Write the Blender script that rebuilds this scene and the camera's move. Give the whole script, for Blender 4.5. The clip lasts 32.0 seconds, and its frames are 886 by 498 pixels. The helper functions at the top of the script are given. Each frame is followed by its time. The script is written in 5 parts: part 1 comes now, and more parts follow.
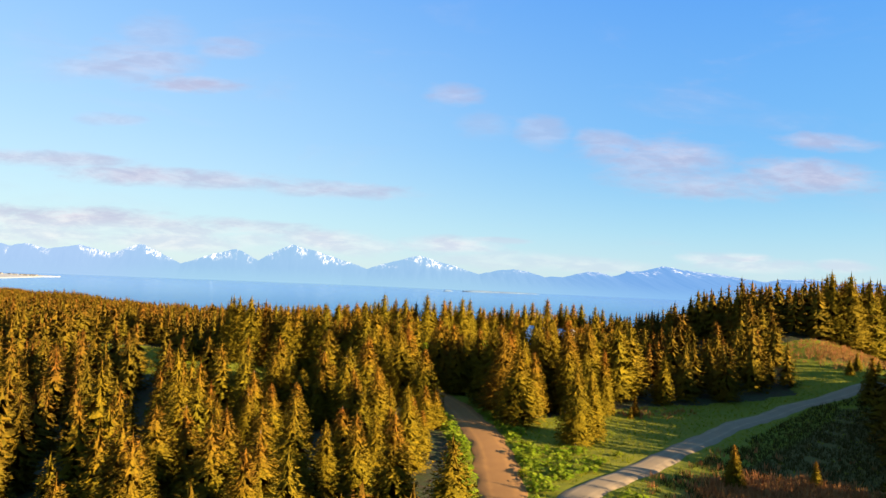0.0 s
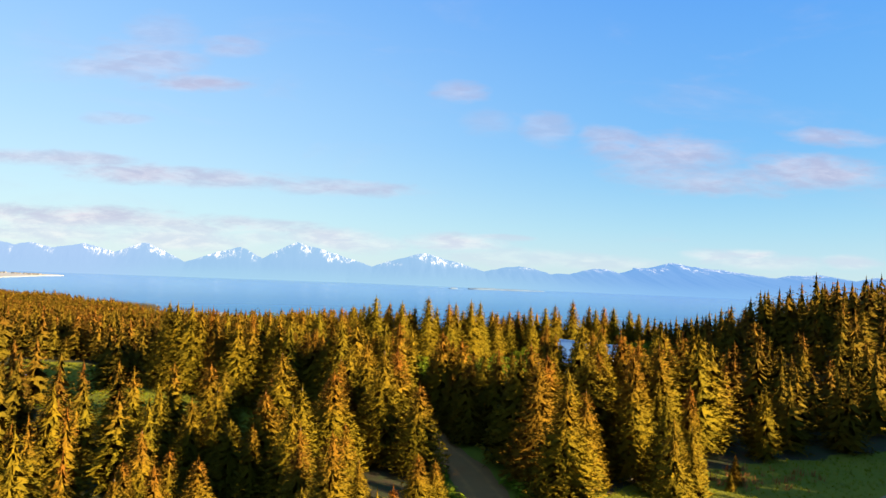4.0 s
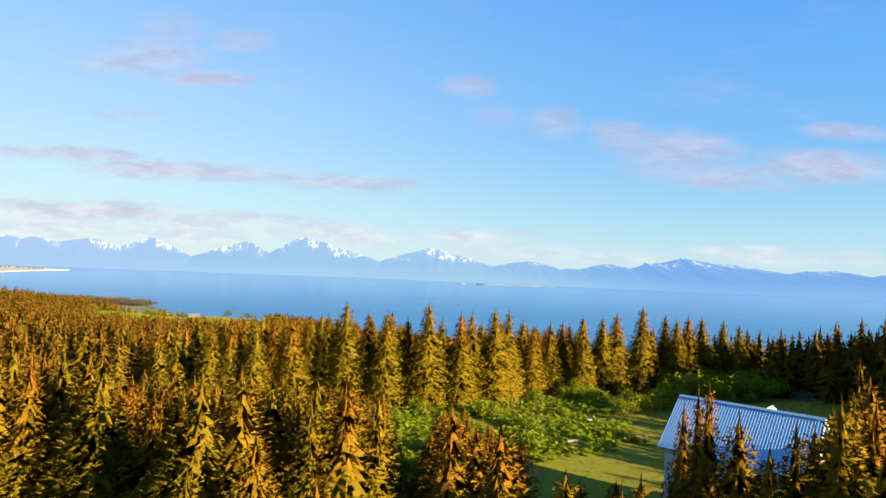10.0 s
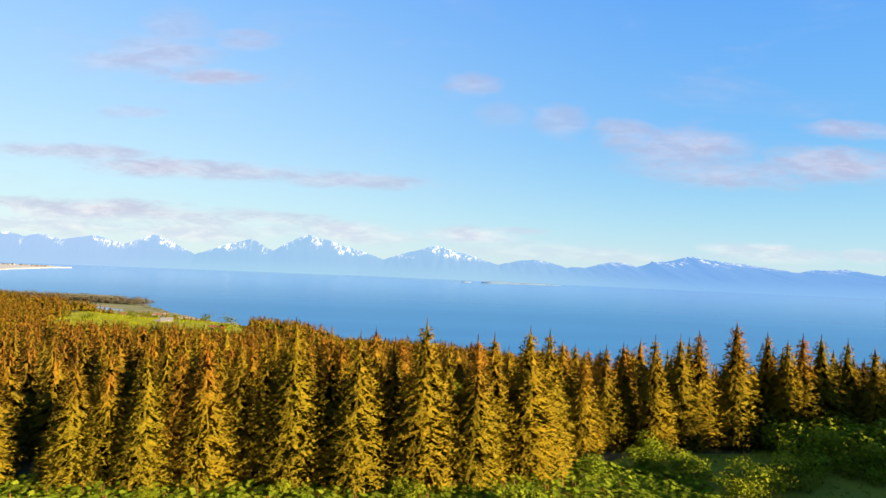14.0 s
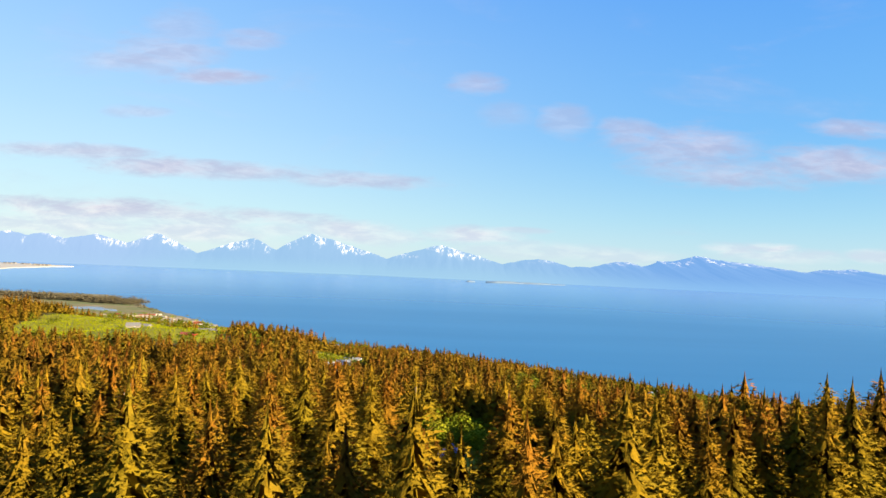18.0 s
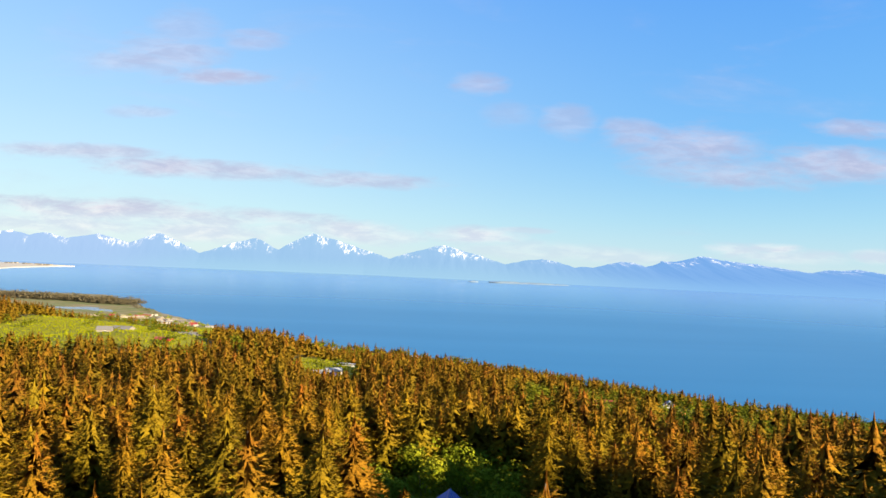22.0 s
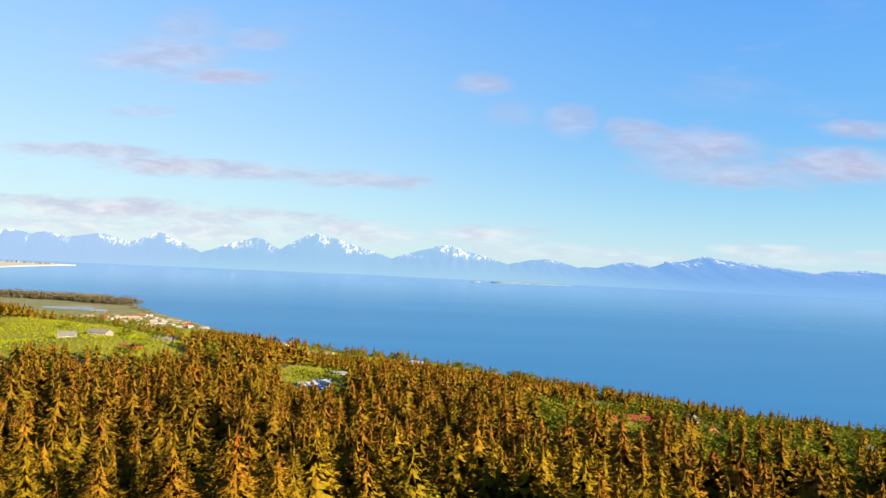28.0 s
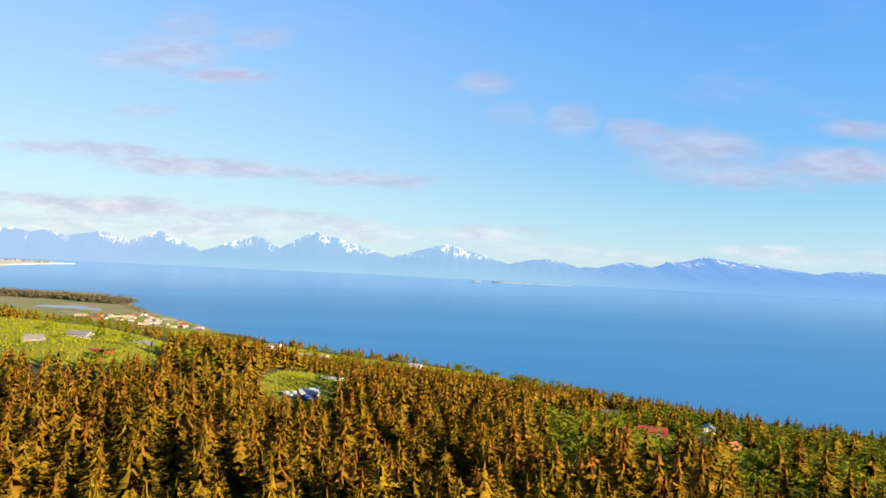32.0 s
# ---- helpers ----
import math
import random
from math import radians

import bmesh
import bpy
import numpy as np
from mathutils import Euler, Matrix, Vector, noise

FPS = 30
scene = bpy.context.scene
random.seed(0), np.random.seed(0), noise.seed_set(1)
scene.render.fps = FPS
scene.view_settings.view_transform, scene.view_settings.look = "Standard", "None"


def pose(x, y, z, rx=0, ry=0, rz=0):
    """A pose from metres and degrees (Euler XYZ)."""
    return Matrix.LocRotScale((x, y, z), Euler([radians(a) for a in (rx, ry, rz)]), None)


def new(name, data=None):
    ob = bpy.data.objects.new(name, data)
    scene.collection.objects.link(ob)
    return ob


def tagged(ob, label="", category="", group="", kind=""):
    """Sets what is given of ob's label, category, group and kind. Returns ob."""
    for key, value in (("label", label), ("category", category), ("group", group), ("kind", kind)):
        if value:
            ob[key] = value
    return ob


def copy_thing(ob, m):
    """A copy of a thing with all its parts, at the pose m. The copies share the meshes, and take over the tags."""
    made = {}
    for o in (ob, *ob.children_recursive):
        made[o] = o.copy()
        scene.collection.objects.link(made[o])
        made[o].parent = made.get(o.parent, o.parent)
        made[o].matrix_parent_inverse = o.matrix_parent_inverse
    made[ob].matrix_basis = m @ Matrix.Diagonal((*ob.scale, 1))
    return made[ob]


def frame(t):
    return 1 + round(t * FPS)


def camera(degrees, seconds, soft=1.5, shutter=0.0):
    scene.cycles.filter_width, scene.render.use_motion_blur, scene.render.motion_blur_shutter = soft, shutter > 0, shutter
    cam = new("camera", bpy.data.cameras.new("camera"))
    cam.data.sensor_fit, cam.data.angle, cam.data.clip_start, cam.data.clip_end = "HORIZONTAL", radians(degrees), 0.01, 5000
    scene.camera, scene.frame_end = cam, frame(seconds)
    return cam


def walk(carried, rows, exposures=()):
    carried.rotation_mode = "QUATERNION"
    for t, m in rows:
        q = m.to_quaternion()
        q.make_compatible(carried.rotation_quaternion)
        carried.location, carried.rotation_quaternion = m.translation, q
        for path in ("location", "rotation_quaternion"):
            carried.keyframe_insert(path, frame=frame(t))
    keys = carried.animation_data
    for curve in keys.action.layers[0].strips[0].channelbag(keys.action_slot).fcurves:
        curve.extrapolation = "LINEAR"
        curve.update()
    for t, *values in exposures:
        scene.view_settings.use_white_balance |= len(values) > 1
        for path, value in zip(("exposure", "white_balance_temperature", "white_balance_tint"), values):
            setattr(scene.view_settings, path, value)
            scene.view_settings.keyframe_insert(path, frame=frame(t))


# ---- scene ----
# The path: seconds, place, turn. The sea lies at z = 0, y runs out to sea.
PATH = [
    (0, -0.00, 0.00, 90.00, 92.490, -2.204, -2.572),
    (1, 0.23, 8.11, 90.12, 92.450, -2.115, -2.460),
    (2, 0.65, 16.63, 90.26, 92.391, -2.055, -2.342),
    (3, 1.27, 25.76, 90.38, 92.318, -2.018, -2.220),
    (4, 1.79, 35.27, 90.33, 92.237, -1.999, -2.095),
    (5, 2.19, 44.85, 90.19, 92.152, -1.995, -1.968),
    (6, 2.50, 54.45, 90.12, 92.066, -2.001, -1.841),
    (7, 2.69, 64.05, 90.14, 91.982, -2.015, -1.715),
    (8, 2.98, 73.54, 90.11, 91.902, -2.035, -1.591),
    (9, 3.39, 82.90, 90.12, 91.828, -2.057, -1.469),
    (10, 3.79, 92.17, 90.13, 91.762, -2.081, -1.351),
    (11, 4.15, 101.43, 90.14, 91.703, -2.106, -1.237),
    (12, 4.37, 110.63, 90.10, 91.653, -2.129, -1.127),
    (13, 4.45, 119.93, 90.14, 91.612, -2.151, -1.022),
    (14, 4.52, 129.21, 90.15, 91.579, -2.171, -0.923),
    (15, 4.59, 138.26, 90.03, 91.553, -2.189, -0.828),
    (16, 4.65, 147.17, 89.93, 91.535, -2.205, -0.740),
    (17, 4.77, 155.67, 89.86, 91.523, -2.220, -0.657),
    (18, 4.94, 163.21, 89.86, 91.516, -2.233, -0.579),
    (19, 5.04, 169.92, 89.76, 91.514, -2.245, -0.507),
    (20, 5.51, 175.60, 89.66, 91.514, -2.256, -0.441),
    (21, 5.85, 180.35, 89.48, 91.516, -2.268, -0.380),
    (22, 5.98, 184.47, 89.31, 91.518, -2.281, -0.325),
    (23, 6.08, 188.25, 89.26, 91.520, -2.296, -0.275),
    (24, 6.23, 191.98, 89.21, 91.521, -2.313, -0.230),
    (25, 6.19, 195.93, 89.25, 91.519, -2.333, -0.190),
    (26, 6.19, 199.98, 89.22, 91.516, -2.357, -0.155),
    (27, 6.24, 204.03, 89.13, 91.509, -2.385, -0.126),
    (28, 6.32, 208.06, 89.03, 91.501, -2.417, -0.102),
    (29, 6.46, 212.07, 88.96, 91.490, -2.453, -0.082),
    (30, 6.60, 216.03, 88.90, 91.479, -2.494, -0.068),
    (31, 6.66, 220.00, 88.81, 91.468, -2.539, -0.060),
    (32, 6.59, 224.00, 88.75, 91.459, -2.587, -0.058),
]
cam = camera(70.0, 32.0)
walk(cam, [(t, pose(x, y, z, a, b, c)) for t, x, y, z, a, b, c in PATH], [(0, 2.42), (32, 2.42)])

# ---- light: a low warm sun behind and to the right, a clear sky with thin clouds ----
SUN_AZ, SUN_EL = 124.0, 15.5
sun_way = Vector((math.sin(radians(SUN_AZ)) * math.cos(radians(SUN_EL)), math.cos(radians(SUN_AZ)) * math.cos(radians(SUN_EL)), math.sin(radians(SUN_EL))))
sun = new("sun", bpy.data.lights.new("sun", "SUN"))
sun.data.energy, sun.data.angle, sun.data.color = 5.0, radians(0.6), (1.0, 0.80, 0.50)
sun.matrix_world = Matrix.Translation((0, 0, 300)) @ sun_way.to_track_quat("Z", "Y").to_matrix().to_4x4()


class Nodes:
    """Short-hand for a node tree."""

    def __init__(self, tree):
        self.t = tree
        tree.nodes.clear()

    def add(self, kind, **ins):
        n = self.t.nodes.new(kind)
        for k, v in ins.items():
            self.put(n, k, v)
        return n

    def put(self, n, key, v):
        key = key.replace("_", " ")
        s = n.inputs[int(key[1:])] if key[0] == "i" and key[1:].isdigit() else n.inputs[key]
        if isinstance(v, bpy.types.NodeSocket):
            self.t.links.new(v, s)
        else:
            s.default_value = v

    def math(self, op, a, b=0.0, c=0.0):
        n = self.add("ShaderNodeMath", i0=a, i1=b, i2=c)
        n.operation = op
        return n.outputs[0]

    def mix(self, f, a, b, blend="MIX"):
        n = self.t.nodes.new("ShaderNodeMix")
        n.data_type, n.blend_type, n.clamp_factor = "RGBA", blend, True
        for k, v in (("i0", f), ("i6", a), ("i7", b)):
            self.put(n, k, v)
        return n.outputs[2]

    def noise(self, scale, vec=None, detail=4.0, rough=0.6, dist=0.0):
        n = self.add("ShaderNodeTexNoise", Scale=scale, Detail=detail, Roughness=rough, Distortion=dist)
        if vec is not None:
            self.put(n, "Vector", vec)
        return n.outputs[0]

    def span(self, v, a, b, lo=0.0, hi=1.0, smooth=True):
        n = self.t.nodes.new("ShaderNodeMapRange")
        n.interpolation_type = "SMOOTHSTEP" if smooth else "LINEAR"
        for k, w in enumerate((v, a, b, lo, hi)):
            self.put(n, "i%d" % k, w)
        return n.outputs[0]

    def attr(self, name):
        n = self.t.nodes.new("ShaderNodeAttribute")
        n.attribute_name = name
        return n.outputs["Fac"]


# cloud banks: bearing and height of the middle as slopes, half width, half height, density
HIGH_CLOUDS = [
    (-0.448, 0.316, 0.075, 0.028, .62), (-0.510, 0.303, 0.060, 0.014, .45), (-0.362, 0.287, 0.068, 0.012, .8), (-0.415, 0.361, 0.046, 0.030, .35), (-0.311, 0.349, 0.050, 0.014, .5),
    (-0.479, 0.225, 0.045, 0.008, .4), (0.049, 0.293, 0.040, 0.017, .62), (0.102, 0.243, 0.042, 0.018, .3), (0.192, 0.237, 0.040, 0.022, .45), (0.306, 0.221, 0.048, 0.022, .66),
    (0.393, 0.198, 0.105, 0.036, .72), (0.479, 0.168, 0.110, 0.022, .72), (0.633, 0.186, 0.110, 0.026, .78), (0.668, 0.243, 0.070, 0.013, .68)]
LOW_CLOUDS = [
    (-0.578, 0.158, 0.115, 0.011, .7), (-0.426, 0.139, 0.130, 0.013, .8), (-0.290, 0.137, 0.110, 0.012, .75), (-0.140, 0.130, 0.125, 0.011, .7), (-0.529, 0.066, 0.200, 0.017, .95), (-0.400, 0.063, 0.210, 0.013, .9), (-0.307, 0.068, 0.130, 0.008, .7),
    (-0.598, 0.042, 0.130, 0.016, .8), (-0.376, 0.038, 0.120, 0.014, .8), (-0.261, 0.047, 0.060, 0.011, .6), (-0.137, 0.046, 0.075, 0.016, .9), (-0.074, 0.044, 0.050, 0.010, .6), (0.051, 0.050, 0.068, 0.012, .98),
    (0.118, 0.061, 0.050, 0.004, .5), (0.159, 0.029, 0.120, 0.012, .5), (0.276, 0.026, 0.100, 0.011, .5), (0.474, 0.043, 0.046, 0.009, .85), (0.528, 0.048, 0.042, 0.008, .95), (0.546, 0.036, 0.100, 0.011, .7), (0.696, 0.040, 0.045, 0.010, .7)]

world = bpy.data.worlds.new("sky")
scene.world = world
world.use_nodes = True
N = Nodes(world.node_tree)
sky = N.add("ShaderNodeTexSky")
sky.sky_type, sky.sun_disc = "NISHITA", False
sky.sun_elevation, sky.sun_rotation = radians(SUN_EL), radians(SUN_AZ)
sky.altitude, sky.air_density, sky.dust_density, sky.ozone_density = 100.0, 1.3, 0.3, 1.5
way = N.add("ShaderNodeTexCoord").outputs["Generated"]
sep = N.add("ShaderNodeSeparateXYZ", Vector=way)
ahead = N.math("MAXIMUM", N.math("ABSOLUTE", sep.outputs[1]), 0.05)
cu, cv = N.math("DIVIDE", sep.outputs[0], ahead), N.math("DIVIDE", sep.outputs[2], ahead)
flat = N.add("ShaderNodeCombineXYZ", X=cu, Y=N.math("MULTIPLY", cv, 3.6)).outputs[0]
w1 = N.math("SUBTRACT", N.noise(7.0, flat, 5.0, 0.62, 0.4), 0.5)
w2 = N.math("SUBTRACT", N.noise(16.0, flat, 5.0, 0.65, 0.3), 0.5)
cover = None
for u, v, a, b, k in HIGH_CLOUDS + LOW_CLOUDS:
    du = N.math("MULTIPLY", N.math("SUBTRACT", cu, u), 0.85 / a)
    dv = N.math("MULTIPLY", N.math("SUBTRACT", cv, v), 0.8 / b)
    dv = N.math("ADD", dv, N.math("MULTIPLY", du, 0.06))
    r = N.math("ADD", N.math("MULTIPLY", du, du), N.math("MULTIPLY", dv, dv))
    r = N.math("ADD", r, N.math("ADD", N.math("MULTIPLY", w1, 2.8), N.math("MULTIPLY", w2, 2.2)))
    m = N.span(r, 1.55, -0.45, 0.0, k)
    cover = m if cover is None else N.math("MAXIMUM", cover, m)
wisp = N.span(N.noise(3.0, flat, 6.0, 0.6, 0.6), 0.52, 0.80, 0.0, 0.22)
cover = N.math("MAXIMUM", cover, wisp)
cloud = N.mix(N.span(w2, -0.15, 0.25), (2.6, 2.5, 3.4, 1), (4.1, 3.6, 4.1, 1))
cloud = N.mix(N.span(cv, 0.09, 0.045), cloud, N.mix(N.span(w2, -0.1, 0.2), (3.3, 3.6, 4.2, 1), (4.9, 4.75, 4.7, 1)))
ramp = N.add("ShaderNodeValToRGB", Fac=N.span(sep.outputs[2], -0.02, 0.42, smooth=False))
for k, (at, col) in enumerate([(0.0, (3.1, 4.1, 4.4)), (0.22, (2.35, 3.85, 4.7)), (0.5, (1.65, 3.25, 5.0)), (1.0, (0.85, 2.35, 5.0))]):
    e = ramp.color_ramp.elements[k] if k in (0, 1) else ramp.color_ramp.elements.new(at)
    e.position, e.color = at, (*[c / 5 for c in col], 1)
blue = N.mix(1.0, ramp.outputs[0], (5.0, 5.0, 5.0, 1), "MULTIPLY")
turn = N.mix(N.span(sep.outputs[0], -0.6, 0.6), (1.26, 1.05, 0.98, 1), (0.50, 0.76, 0.95, 1))
blue = N.mix(N.span(sep.outputs[2], -0.06, 0.22), blue, N.mix(1.0, blue, turn, "MULTIPLY"))
clear = N.mix(0.88, sky.outputs[0], blue)
tint = N.mix(N.math("MULTIPLY", cover, 0.95), clear, cloud)
bg = N.add("ShaderNodeBackground", Color=N.mix(1.0, tint, (0.77, 0.775, 0.77, 1), "MULTIPLY"), Strength=0.05)
N.t.links.new(bg.outputs[0], N.add("ShaderNodeOutputWorld").inputs[0])

# ---- materials ----
def material(name):
    m = bpy.data.materials.new(name)
    m.use_nodes = True
    return m, Nodes(m.node_tree)


def finish(n, shader):
    n.t.links.new(shader, n.add("ShaderNodeOutputMaterial").inputs[0])


def surface(name, c1, c2, scale=1.0, rough=0.85, metal=0.0, bump=0.3, fine=9.0, vary=0.0, spec=0.3):
    """A plain surface: two colours mixed at two scales, fine relief."""
    m, n = material(name)
    pos = n.add("ShaderNodeTexCoord").outputs["Object"]
    a, b = n.noise(scale, pos, 4.0), n.noise(scale * fine, pos, 3.0)
    f = n.span(n.math("ADD", n.math("MULTIPLY", a, 0.65), n.math("MULTIPLY", b, 0.35)), 0.32, 0.68)
    col = n.mix(f, (*c1, 1), (*c2, 1))
    if vary:
        r = n.add("ShaderNodeObjectInfo").outputs["Random"]
        col = n.mix(n.math("MULTIPLY", r, vary), col, (0.05, 0.05, 0.05, 1))
    bmp = n.add("ShaderNodeBump", Strength=bump, Distance=0.05, Height=b)
    p = n.add("ShaderNodeBsdfPrincipled", Base_Color=col, Roughness=rough, Metallic=metal, Specular_IOR_Level=spec, Normal=bmp.outputs[0])
    finish(n, p.outputs[0])
    return m


def foliage(name, greens, browns, top, own, through_leaf=0.22):
    """Needles or leaves: each tree its own tint, rusty cones towards the tip, lighter tips. own: tint by object, else by the mesh's attribute."""
    m, n = material(name)
    tint = n.add("ShaderNodeObjectInfo").outputs["Random"] if own else n.attr("tint")
    isl = n.add("ShaderNodeNewGeometry").outputs["Random Per Island"]
    hgt = n.attr("hgt")
    pos = n.add("ShaderNodeTexCoord").outputs["Object"]
    spot = n.add("ShaderNodeNewGeometry").outputs["Position"]
    sp = n.noise(0.8, spot, 3.0)
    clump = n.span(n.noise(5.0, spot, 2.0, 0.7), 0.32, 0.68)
    col = n.mix(tint, (*greens[0], 1), (*greens[1], 1))
    col = n.mix(n.math("MULTIPLY", isl, 0.75), col, (*greens[2], 1))
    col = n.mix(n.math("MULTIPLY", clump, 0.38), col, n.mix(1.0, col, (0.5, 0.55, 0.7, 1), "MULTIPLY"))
    rust = n.math("MULTIPLY", n.span(hgt, top[0], top[1]), n.span(n.math("FRACT", n.math("MULTIPLY", tint, 7.31)), 0.15, 0.9, 0.15, 1.0))
    rust = n.math("MULTIPLY", rust, n.span(sp, 0.3, 0.62, 0.35, 1.0))
    dead = n.span(n.math("FRACT", n.math("MULTIPLY", tint, 13.7)), 0.93, 0.98, 0.0, 0.5)
    bro = n.mix(n.math("FRACT", n.math("MULTIPLY", tint, 3.77)), (*browns[0], 1), (*browns[1], 1))
    col = n.mix(n.math("MAXIMUM", rust, dead), col, bro)
    # dark specks in the colour stand in for shaded gaps between needles
    gap_noise = n.noise(13.0, spot, 3.0, 0.7)
    col = n.mix(n.math("MULTIPLY", n.span(gap_noise, 0.56, 0.36), 0.26), col, n.mix(1.0, col, (0.30, 0.34, 0.42, 1), "MULTIPLY"))
    nb = n.add("ShaderNodeBump", Strength=0.6, Distance=0.12, Height=gap_noise).outputs[0]
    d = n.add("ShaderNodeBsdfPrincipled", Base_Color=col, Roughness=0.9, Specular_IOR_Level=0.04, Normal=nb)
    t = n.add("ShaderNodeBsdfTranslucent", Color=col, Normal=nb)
    mx = n.add("ShaderNodeMixShader", i0=through_leaf, i1=d.outputs[0], i2=t.outputs[0])
    finish(n, mx.outputs[0])
    return m


SPRUCE = dict(greens=[(0.160, 0.114, 0.005), (0.200, 0.122, 0.005), (0.108, 0.086, 0.007)], browns=[(0.198, 0.061, 0.008), (0.184, 0.074, 0.008)], top=(0.4, 1.0))
# browner and darker than SPRUCE, for trees farther from the flight
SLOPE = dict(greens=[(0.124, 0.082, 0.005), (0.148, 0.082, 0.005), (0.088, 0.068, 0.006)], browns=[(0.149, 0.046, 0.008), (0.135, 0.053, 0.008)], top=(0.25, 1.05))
LEAFY = dict(greens=[(0.135, 0.170, 0.007), (0.215, 0.220, 0.007), (0.080, 0.115, 0.008)], browns=[(0.24, 0.21, 0.012), (0.22, 0.20, 0.012)], top=(0.6, 1.0))
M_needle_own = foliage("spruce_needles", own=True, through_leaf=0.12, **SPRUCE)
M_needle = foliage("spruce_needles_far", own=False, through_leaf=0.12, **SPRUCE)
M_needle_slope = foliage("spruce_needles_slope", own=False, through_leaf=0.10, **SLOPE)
M_leaf_own = foliage("shrub_leaves", own=True, **LEAFY)
M_leaf = foliage("shrub_leaves_far", own=False, **LEAFY)
M_scrub = foliage("scrub_leaves", [(0.082, 0.096, 0.005), (0.118, 0.120, 0.005), (0.048, 0.064, 0.005)], [(0.12, 0.10, 0.010), (0.11, 0.10, 0.010)], (0.6, 1.0), False)
M_herb = foliage("herb_leaves", [(0.150, 0.205, 0.007), (0.200, 0.245, 0.007), (0.095, 0.150, 0.008)], [(0.30, 0.31, 0.02), (0.31, 0.31, 0.025)], (0.7, 1.1), False, 0.4)
M_grass = foliage("grass_blades", [(0.20, 0.215, 0.006), (0.26, 0.235, 0.007), (0.13, 0.155, 0.007)], [(0.32, 0.25, 0.04), (0.31, 0.25, 0.04)], (0.5, 1.2), False, 0.45)
M_drygrass = foliage("dry_grass", [(0.34, 0.135, 0.040), (0.38, 0.120, 0.036), (0.30, 0.17, 0.055)], [(0.36, 0.10, 0.035), (0.38, 0.17, 0.055)], (0.2, 1.0), False, 0.35)
M_straw = foliage("straw_grass", [(0.24, 0.155, 0.030), (0.28, 0.165, 0.030), (0.18, 0.13, 0.03)], [(0.28, 0.14, 0.035), (0.26, 0.16, 0.04)], (0.4, 1.1), False, 0.35)
# coarse grass darkened in colour to stand in for the wood's shade
M_coarse_shaded = foliage("coarse_grass", [(0.062, 0.050, 0.010), (0.080, 0.052, 0.011), (0.045, 0.042, 0.010)], [(0.17, 0.10, 0.03), (0.19, 0.11, 0.03)], (0.6, 1.2), False, 0.3)
M_hillgrass = foliage("hill_grass", [(0.225, 0.245, 0.005), (0.275, 0.265, 0.006), (0.170, 0.205, 0.006)], [(0.20, 0.19, 0.015), (0.19, 0.18, 0.015)], (0.7, 1.2), False, 0.4)
M_bark = surface("spruce_bark", (0.085, 0.060, 0.040), (0.05, 0.037, 0.027), 2.0, 0.9, bump=0.6)
M_palebark = surface("pale_bark", (0.13, 0.10, 0.07), (0.075, 0.058, 0.042), 3.0, 0.9)
M_metal = surface("pale_blue_metal_roof", (0.16, 0.29, 0.47), (0.14, 0.26, 0.43), 0.6, 0.45, 0.0, 0.08, spec=0.5)
M_bluemetal = surface("dark_blue_metal_roof", (0.05, 0.07, 0.30), (0.04, 0.055, 0.24), 0.6, 0.4, 0.0, 0.08, spec=0.5)
M_white = surface("white_paint", (0.50, 0.50, 0.50), (0.44, 0.44, 0.45), 0.8, 0.6, bump=0.1)
M_grey = surface("grey_shingles", (0.125, 0.12, 0.122), (0.09, 0.09, 0.094), 1.5, 0.85, bump=0.4)
M_greywall = surface("weathered_grey_boards", (0.15, 0.135, 0.12), (0.11, 0.1, 0.09), 1.0, 0.85)
M_blue = surface("slate_blue_boards", (0.108, 0.138, 0.198), (0.084, 0.108, 0.162), 1.0, 0.7)
M_red = surface("red_paint", (0.22, 0.016, 0.010), (0.17, 0.013, 0.008), 0.8, 0.6, bump=0.1)
M_redroof = surface("red_metal_roof", (0.20, 0.026, 0.016), (0.16, 0.022, 0.014), 0.7, 0.5, bump=0.1)
M_orange = surface("orange_stained_wood", (0.3, 0.09, 0.03), (0.24, 0.066, 0.024), 0.8, 0.6)
M_brown = surface("brown_stained_wood", (0.112, 0.049, 0.028), (0.077, 0.035, 0.021), 1.0, 0.75)
M_wood = surface("weathered_timber", (0.231, 0.187, 0.132), (0.165, 0.132, 0.0935), 2.0, 0.85)
M_rock = surface("pale_rock", (0.264, 0.252, 0.234), (0.18, 0.174, 0.162), 1.5, 0.9, bump=0.7)
M_sand = surface("pale_gravel_beach", (0.33, 0.31, 0.285), (0.24, 0.23, 0.215), 0.02, 0.95)
M_town = surface("pale_town_boards", (0.26, 0.235, 0.20), (0.20, 0.18, 0.155), 1.0, 0.8)
# the islets' colour has the blue haze of distance mixed in
M_islet = surface("hazy_islet", (0.105, 0.150, 0.215), (0.09, 0.135, 0.20), 0.05, 0.95)
M_dark = surface("dark_paint", (0.035, 0.035, 0.04), (0.02, 0.02, 0.025), 1.0, 0.5, spec=0.5)
M_paleroof = surface("pale_grey_roof", (0.21, 0.215, 0.225), (0.175, 0.18, 0.19), 0.8, 0.6, bump=0.1)
M_trim = surface("white_trim", (0.496, 0.496, 0.484), (0.459, 0.459, 0.446), 2.0, 0.55, bump=0.05)
m, n = material("window_glass")
finish(n, n.add("ShaderNodeBsdfPrincipled", Base_Color=(0.02, 0.03, 0.04, 1), Roughness=0.06, Specular_IOR_Level=0.8).outputs[0])
M_glass = m


